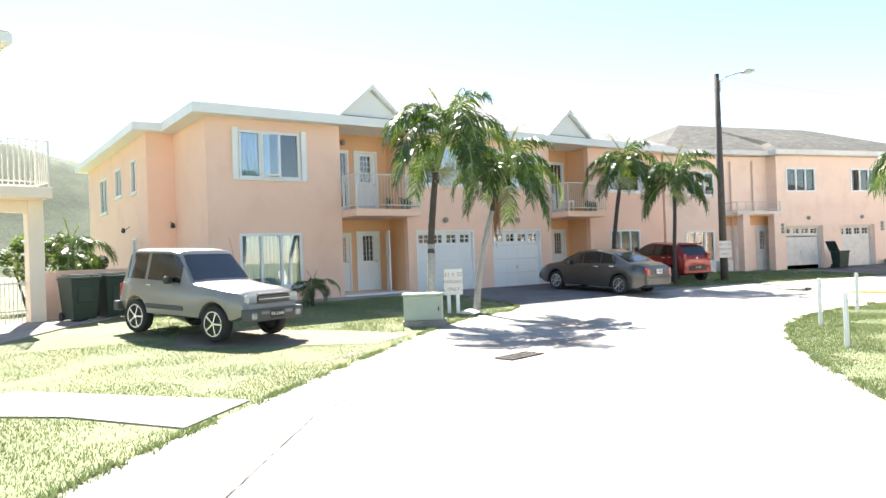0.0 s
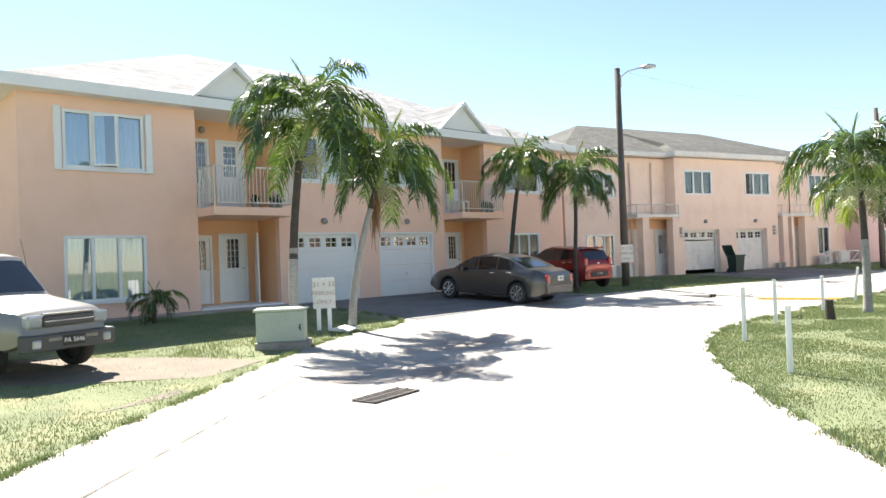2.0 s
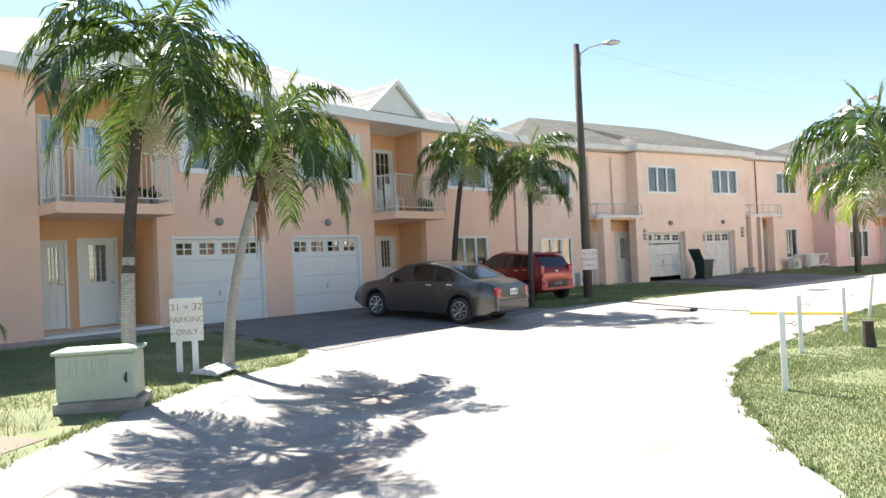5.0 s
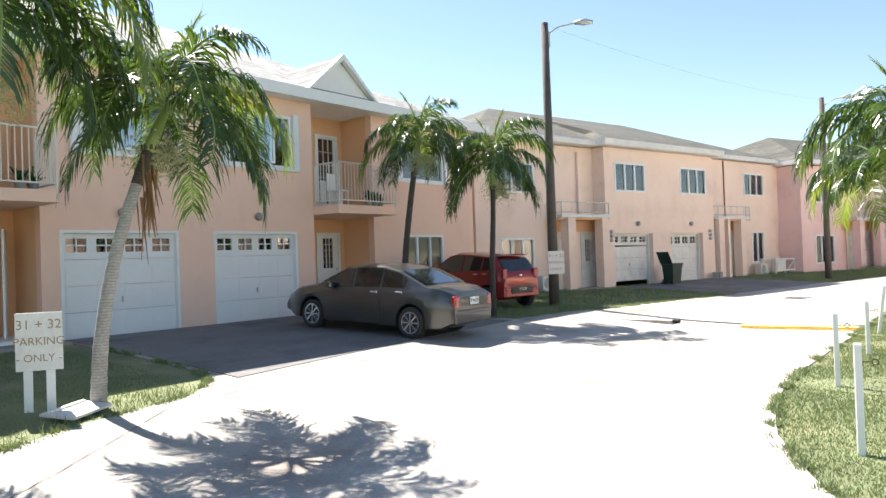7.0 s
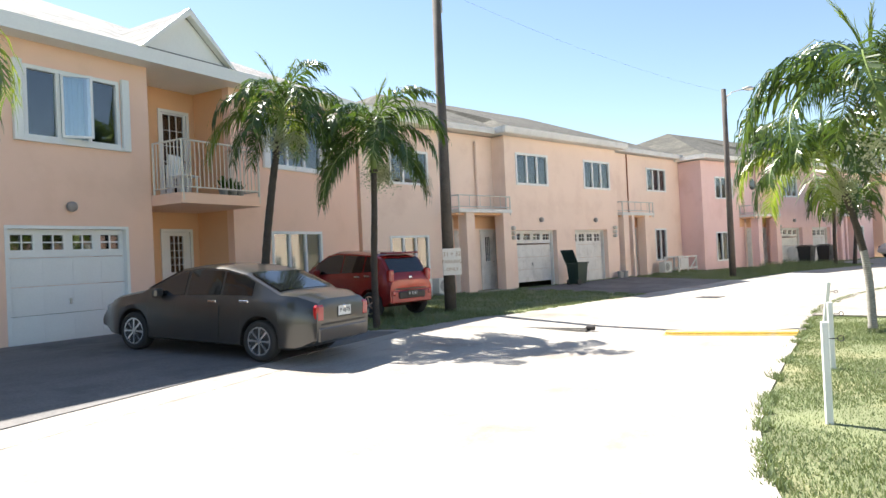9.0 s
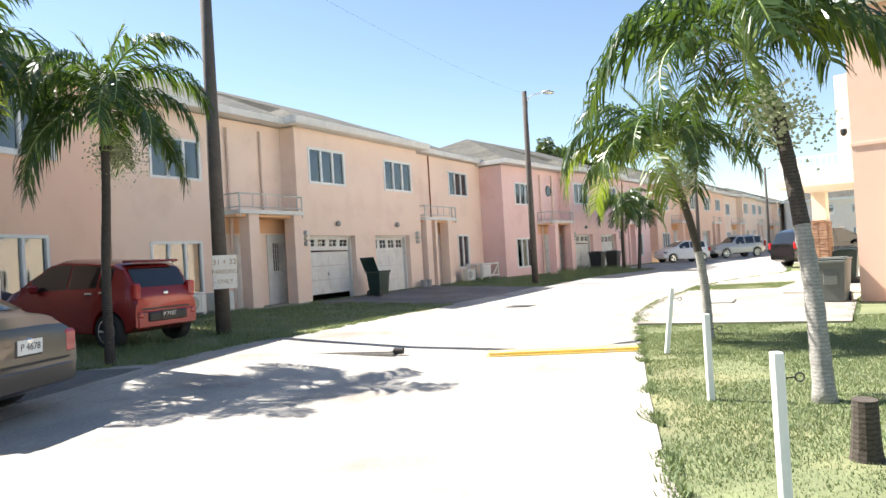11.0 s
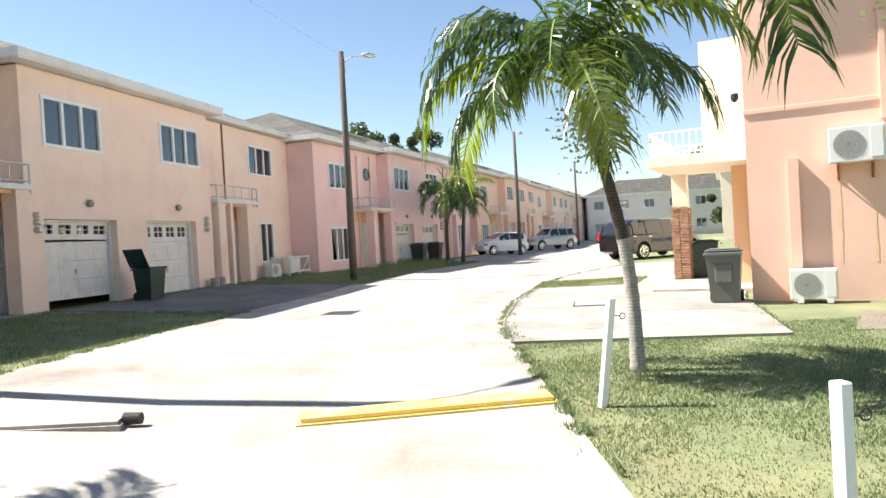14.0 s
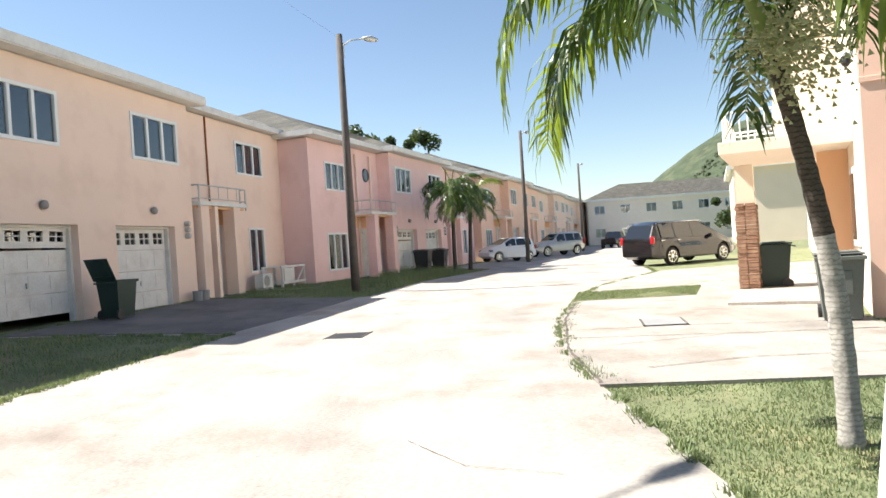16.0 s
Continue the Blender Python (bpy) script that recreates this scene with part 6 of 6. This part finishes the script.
plain_house(pose(21.5, -20.3, 0, 0, 0, 153) @ pose(-20, 0, 0), 16, 9, 5.8, CREAM, SHINGLE_D, "cream house with balconies further along the road")
FARW = mat("far_white_paint", (0.8, 0.74, 0.68), 0.8, vary=0.05)
plain_house(pose(97, -31, 0, 0, 0, -97), 30, 10, 5.8, FARW, SHINGLE_D, "long pale house with grey roof across the end of the road", 2.2, 9, 2)
plain_house(pose(86, -64, 0.0, 0, 0, -112), 16, 10, 5.8, PINK, SHINGLE_D, "pale pink house behind the far road end", 2.2, 5, 2)
plain_house(pose(56, -33, 0.0, 0, 0, 158) @ pose(-18, 0, 0), 16, 10, 5.8, CREAM, SHINGLE_D, "cream house standing beside the far road", 2.0, 5, 2)


# ---- the building, gate and wall at the start ----
def house_left():
    # front face looks along +x towards the jeep; its corner column stands at (-15.2, -0.6)
    t = thing("corner_balcony_house", pose(-14.72, -0.55, 0.35, 0, 0, 12), "cream house corner with a white-railed upper balcony", "house")
    part("column", boxes((-0.34, 0, -0.34, 0, -0.6, 2.85)), CREAM, t)
    part("balcony_slab", boxes((-6.0, 0.0, -1.0, 0.0, 2.852, 3.1), bevel=0.01), CREAM, t)
    part("beam", boxes((-6.0, -0.342, -0.3, -0.04, 2.55, 2.85)), CREAM, t)
    railing(t, [(-5.9, -0.05), (-0.06, -0.05), (-0.06, -0.95), (-5.9, -0.95)], 3.14, 1.05, gap=0.12, material=RAILPAINT)
    part("wall", boxes((-6.2, -3.2, 0.5, 0.7, -0.2, 6.2)), CREAM, t)
    part("eave", boxes((-6.4, -0.75, -1.0, 2.25, 6.35, 6.6), bevel=0.01), WHITE, t)
    part("roof", prism(bmesh.new(), [(-1.0, 6.602), (2.25, 6.602), (2.25, 7.3), (0.8, 7.3)], "x", -6.4, -0.8), SHINGLE_D, t)
    g = new("gate")
    g.parent = t
    bm = boxes((-1.12, -0.36, -0.2, -0.17, -0.22, -0.18), (-1.12, -0.36, -0.2, -0.17, 0.85, 0.89), (-1.12, -0.36, -0.2, -0.17, 0.2, 0.24))
    part("rail", bm, RAILPAINT, g)
    for i in range(9):
        x = -1.1 + i * 0.088
        part("bar", boxes((x, x + 0.02, -0.168, -0.15, -0.27, 0.95)), RAILPAINT, g)
    part("pier", boxes((-1.5, -1.14, -0.5, -0.02, -0.5, 1.0)), CREAM, t)


house_left()
bm = boxes((0, 3.75, -0.1, 0.1, -0.3, 1.32), (-0.0, 3.75, -0.13, 0.13, 1.322, 1.39))
o = part("garden_wall", bm, PEACH)
o.matrix_world = pose(-14.93, -0.35, 0.1, 0, 0, 24)
tagged(o, "low peach garden wall with a worn pale coping", "wall", kind="structure")
patch("path", [(-22, -7.5), (-16.1, -4.6), (-13.0, -0.9), (-14.9, -0.4), (-16.5, 1.0), (-24, -2)], 0.03, CONC, label="pale concrete path before the gate", category="path")
patch("bare_ground", [(-13.2, -6.6), (-10.0, -8.6), (-8.7, -7.9), (-9.3, -6.9), (-11.2, -5.2), (-12.6, -4.8)], 0.008, DIRT, label="bare trodden earth beside the parked car", category="ground")
patch("bare_ground", [(-11.9, -9.9), (-10.4, -9.3), (-10.0, -8.8), (-11.0, -9.7)], 0.007, DIRT, label="worn bare earth at the lawn edge", category="ground")
patch("bare_ground", [(9.9, -16.2), (11.6, -17.3), (10.6, -19.5), (9.2, -18.4)], 0.008, DIRT, label="bare strip of earth beside the house", category="ground")
patch("apron", [(-10.6, -0.75), (-3.5, -0.75), (-3.5, -0.01), (-10.6, -0.01)], 0.05, WALK, label="narrow concrete apron along the wall", category="path")


for x, y, rz in ((-11.3, 6.2, -90), (-10.6, 3.4, 0)):
    q = thing("bracket_lamp", pose(x, y, 2.75, 0, 0, rz), "small black iron wall bracket with a lamp", "lamp", "bracket lamps")
    bm = bmesh.new()
    tube(bm, [(0, 0, 0.18), (0, -0.1, 0.1), (0, -0.2, 0.1)], 0.015, 6)
    part("arm", bm, BLACK, q)
    bm = bmesh.new()
    tube(bm, [(0, -0.2, 0.14), (0, -0.2, 0.02), (0, -0.2, -0.03)], [0.04, 0.08, 0.05], 8)
    part("lamp_body", bm, BLACK, q)


# ---- shrubs, grass, far trees and hills ----
def leafy(name, x, y, z, r, h, n, seed, material, label, cat="shrub", size=0.09, flowers=None):
    rnd = random.Random(seed)
    t = thing(name, pose(x, y, z), label, cat, "shrubs and trees")
    bm = bmesh.new()
    for i in range(5):
        a = rnd.uniform(0, 6.28)
        tube(bm, [(0, 0, -0.1), (math.cos(a) * r * 0.3, math.sin(a) * r * 0.3, h * 0.5), (math.cos(a) * r * 0.6, math.sin(a) * r * 0.6, h * 0.85)], [0.05, 0.03, 0.01], 5)
    part("stems", bm, TRUNK, t)
    cl = [(rnd.gauss(0, 0.45) * r, rnd.gauss(0, 0.45) * r, h * rnd.uniform(0.4, 1.0), rnd.uniform(0.2, 0.42) * r) for _ in range(14)]
    for nm, k, mt in (("leaves", n, material), ("flowers", int(n * 0.25) if flowers else 0, flowers)):
        if not k:
            continue
        bm = bmesh.new()
        for i in range(k):
            c = rnd.choice(cl)
            v = Vector((rnd.gauss(0, 1), rnd.gauss(0, 1), rnd.gauss(0, 0.8)))
            p = Vector(c[:3]) + v.normalized() * c[3] * rnd.uniform(0.5, 1.1)
            a, b = Vector((rnd.gauss(0, 1), rnd.gauss(0, 1), rnd.gauss(0, 0.6))).normalized(), Vector((rnd.gauss(0, 1), rnd.gauss(0, 1), rnd.gauss(0, 1))).normalized()
            b = (b - a * a.dot(b)).normalized()
            s = size * rnd.uniform(0.6, 1.4)
            q = [bm.verts.new(p + a * s), bm.verts.new(p + b * s * 0.4), bm.verts.new(p - a * s), bm.verts.new(p - b * s * 0.4)]
            bm.faces.new(q)
        part(nm, bm, mt, t)
    return t


FLOWER = mat("white_blossom", (0.8, 0.78, 0.75), 0.8, vary=0.1)
SHRUB = leafmat("shrub_leaf", (0.08, 0.13, 0.035), 0.4)
FARLEAF = leafmat("dark_tree_leaf", (0.045, 0.07, 0.025), 0.3)
for i, (x, y, r, h) in enumerate(((-14.6, 3.8, 1.0, 2.3), (-16.4, 3.4, 1.0, 2.2), (-12.9, 5.6, 0.9, 2.0), (-17.5, 2.4, 1.0, 1.9))):
    leafy("flowering_shrub", x, y, 0.2, r, h, 1600, 40 + i, SHRUB, "tall green shrub with white blossom behind the garden wall", flowers=FLOWER)
palm([(-13.4, 4.2, 0.2), (-13.4, 4.2, 1.2), (-13.4, 4.2, 1.8)], 0.09, 0.08, 0.85, 12, 61, (0, 0), "palm behind the garden wall beside the shrubs", seeds=False, shaft=0.3)
for i, (x, y, r, h) in enumerate(((68, -5.0, 2.3, 12.2), (70, -7.6, 2.3, 11.6), (71, -9.8, 2.2, 11.8), (66, -3.6, 1.8, 11.2), (88, -48, 2.5, 4.6), (84, -46, 2.0, 4.0))):
    leafy("feathery_tree", x, y, 0.2, r, h, 3600, 70 + i, FARLEAF, "dark feathery tree standing behind the roofs", "tree", 0.24)


def hill(cx, cy, rx, ry, h, seed, label):
    bm = bmesh.new()
    n, k = 72, 22
    rows = []
    for j in range(k + 1):
        s = j / k
        row = []
        for i in range(n):
            a = 2 * math.pi * i / n
            x, y = cx + rx * (1 - s) * math.cos(a), cy + ry * (1 - s) * math.sin(a)
            z = h * (0.5 - 0.5 * math.cos(math.pi * s)) ** 0.85
            z *= 1 + 0.35 * noise.noise(Vector((x / 130, y / 130, seed)))
            z += 2.5 * noise.noise(Vector((x / 18, y / 18, seed + 3))) * (s > 0)
            row.append(bm.verts.new((x, y, z - 1)))
        rows.append(row)
    for a, b in zip(rows, rows[1:]):
        for i in range(n):
            bm.faces.new((a[i], a[(i + 1) % n], b[(i + 1) % n], b[i]))
    bmesh.ops.remove_doubles(bm, verts=rows[-1], dist=1.0)
    o = part("hill", bm, HILL, None, "", True)
    return tagged(o, label, "hill", kind="structure")


hill(-60, 420, 330, 190, 78, 1.0, "steep green scrub-covered hill behind the houses")
hill(620, -330, 330, 200, 104, 7.0, "dry green hillside dotted with pale houses")
hill(780, -250, 420, 330, 46, 4.0, "lower dry green ridge beyond the road")
rnd = random.Random(9)
# low scattered scrub on the near hill flanks
bm = bmesh.new()
for i in range(3200):
    a, s = rnd.uniform(1.9, 4.4), rnd.uniform(0.02, 0.95)
    cx, cy, rx, ry, hh, sd = 620, -330, 330, 200, 104, 7.0
    x, y = cx + rx * (1 - s) * math.cos(a), cy + ry * (1 - s) * math.sin(a)
    z = hh * (0.5 - 0.5 * math.cos(math.pi * s)) ** 0.85
    z *= 1 + 0.35 * noise.noise(Vector((x / 130, y / 130, sd)))
    z += 2.5 * noise.noise(Vector((x / 18, y / 18, sd + 3)))
    r = rnd.uniform(0.8, 2.2)
    v = [bm.verts.new((x + r * math.cos(t) * rnd.uniform(0.7, 1.3), y + r * math.sin(t) * rnd.uniform(0.7, 1.3), z - 1.2 + (0.7 * r if k < 5 else 0) * rnd.uniform(0.6, 1.2))) for k, t in enumerate([j * 1.2566 for j in range(5)])]
    lo = [bm.verts.new((w.co.x * 0.97 + x * 0.03, w.co.y * 0.97 + y * 0.03, z - 2.5)) for w in v]
    c = bm.verts.new((x, y, z - 0.6 + 1.1 * r))
    for j in range(5):
        bm.faces.new((v[j], v[(j + 1) % 5], c))
        bm.faces.new((lo[j], lo[(j + 1) % 5], v[(j + 1) % 5], v[j]))
tagged(part("scrub", bm, HILL), "dense low scrub on the dry hillside", "bushes", kind="stuff")
for i in range(30):
    a, s = rnd.uniform(2.2, 3.7), rnd.uniform(0.15, 0.7)
    x, y = 620 + 330 * (1 - s) * math.cos(a), -330 + 200 * (1 - s) * math.sin(a)
    z = 104 * (0.5 - 0.5 * math.cos(math.pi * s)) ** 0.85
    z *= 1 + 0.35 * noise.noise(Vector((x / 130, y / 130, 7.0)))
    w, d, hh = rnd.uniform(8, 15), rnd.uniform(6, 10), rnd.uniform(3, 6)
    t = thing("hillside_house", pose(x, y, z - 2, 0, 0, rnd.uniform(0, 90)), "pale house on the far hillside", "house", "hillside houses")
    part("wall", boxes((-w / 2, w / 2, -d / 2, d / 2, 0, hh + 1)), FARW, t)
    part("roof", prism(bmesh.new(), [(-d / 2 - 0.4, hh + 1.01), (d / 2 + 0.4, hh + 1.01), (0, hh + 3)], "x", -w / 2 - 0.4, w / 2 + 0.4), rnd.choice((SHINGLE_L, SHINGLE_D, FARW)), t)


# ---- lawns ----
def inside(x, y, poly):
    c = False
    for (x0, y0), (x1, y1) in zip(poly, poly[1:] + poly[:1]):
        if (y0 > y) != (y1 > y) and x < (x1 - x0) * (y - y0) / (y1 - y0) + x0:
            c = not c
    return c


SLAB = [(10.35, -11.9), (12.6, -11.95), (15.7, -12.45), (18.4, -13.2), (19.5, -14.2), (21.6, -17.2), (20.5, -19.5), (14.2, -16.6), (9.75, -15.3)]
BARE = [[(-13.2, -6.6), (-10.0, -8.6), (-8.7, -7.9), (-9.3, -6.9), (-11.2, -5.2), (-12.6, -4.8)], [(9.9, -16.2), (11.6, -17.3), (10.6, -19.5), (9.2, -18.4)]]
PATHS = [[(-16.9, -9.9), (-15.9, -9.2), (-13.75, -12.2), (-14.75, -13.1), (-15.6, -11.6), (-16.2, -11.0), (-17.5, -11.0)], [(-22, -7.5), (-16.1, -4.6), (-13.0, -0.9), (-14.9, -0.4), (-16.5, 1.0), (-24, -2)]]


def blades(name, regions, count, h0, h1, seed, label, only=None, lift=0.0):
    rnd = random.Random(seed)
    vs, fs = [], []
    tot = sum((b - a) * (d - c) for a, b, c, d in regions)
    for a, b, c, d in regions:
        n = int(count * (b - a) * (d - c) / tot)
        for _ in range(n):
            x, y = rnd.uniform(a, b), rnd.uniform(c, d)
            if only:
                if not inside(x, y, only):
                    continue
            elif inside(x, y, ROAD) or inside(x, y, SLAB) or any(inside(x, y, q) for q in PATHS) or (any(inside(x, y, q) for q in BARE) and rnd.random() < 0.9):
                continue
            if y > -0.8 and -11 < x < 10:
                continue
            k = noise.noise(Vector((x * 0.9, y * 0.9, 0)))
            if k < -0.25 and rnd.random() < 0.6:
                continue
            z = ground_z(x, y) + lift
            t = rnd.uniform(0, 6.28)
            hh = rnd.uniform(h0, h1) * (1 + 0.5 * k)
            w = rnd.uniform(0.004, 0.008)
            dx, dy = math.cos(t) * w, math.sin(t) * w
            lx, ly = rnd.gauss(0, 0.35) * hh, rnd.gauss(0, 0.35) * hh
            i = len(vs)
            vs += [(x - dx, y - dy, z - 0.005), (x + dx, y + dy, z - 0.005), (x + lx, y + ly, z + hh)]
            fs.append((i, i + 1, i + 2))
    me = bpy.data.meshes.new(name)
    me.from_pydata(vs, [], fs)
    me.materials.append(BLADE)
    return tagged(new(name, me), label, "grass", kind="stuff")


blades("grass", [(-17.5, -9, -15, -5.5), (-13, -4, -7.5, -0.8)], 150000, 0.015, 0.036, 1, "short green grass blades of the front lawn")
blades("grass", [(-9, 11, -17.5, -11.6)], 300000, 0.015, 0.036, 2, "short mown grass blades of the road island lawn")
blades("grass", [(5.6, 16.6, -6.6, -1), (23, 40, -13, -4)], 100000, 0.03, 0.09, 3, "green grass blades of the shaded verge")
blades("grass", [(18.3, 20.7, -16.7, -13.1)], 14000, 0.02, 0.05, 6, "short grass of the strip in the concrete", STRIP, 0.048)
blades("weeds", [(27, 38, -11.5, -8.0)], 9000, 0.15, 0.4, 4, "tall untidy weeds on the verge")
blades("weeds", [(-9.5, -4, -7.5, -5.8), (4.6, 8.8, -5.4, -3.2)], 3000, 0.08, 0.18, 5, "tufts of longer grass along the pavement edge")


def ragged(name, outline, x0, x1, per, seed, label):
    """Tufts that creep over the edge of the paving."""
    rnd = random.Random(seed)
    vs, fs = [], []
    for (a, b) in zip(outline, outline[1:]):
        if not (x0 <= a[0] <= x1 or x0 <= b[0] <= x1) or min(a[1], b[1]) < -21:
            continue
        L = math.dist(a, b)
        for _ in range(int(per * L)):
            s = rnd.random()
            x, y = a[0] + (b[0] - a[0]) * s + rnd.gauss(0, 0.045), a[1] + (b[1] - a[1]) * s + rnd.gauss(0, 0.045)
            if y > -1.2 or noise.noise(Vector((x * 2.5, y * 2.5, 4))) < -0.05:
                continue
            z = ground_z(x, y)
            t, hh, w = rnd.uniform(0, 6.28), rnd.uniform(0.02, 0.07), rnd.uniform(0.006, 0.013)
            dx, dy = math.cos(t) * w, math.sin(t) * w
            i = len(vs)
            vs += [(x - dx, y - dy, z), (x + dx, y + dy, z), (x + rnd.gauss(0, 0.03), y + rnd.gauss(0, 0.03), z + 0.015 + hh)]
            fs.append((i, i + 1, i + 2))
    me = bpy.data.meshes.new(name)
    me.from_pydata(vs, [], fs)
    me.materials.append(BLADE)
    return tagged(new(name, me), label, "grass", kind="stuff")


ragged("grass_edge", ROAD, -17, 40, 420, 8, "ragged grass creeping over the road edge")
ragged("grass_edge", SLAB, 5, 22, 120, 9, "ragged grass along the driveway slab")

# panes let the daylight in
for ob in list(bpy.data.objects):
    if ob.name.split(".")[0] == "pane":
        ob.visible_shadow = False
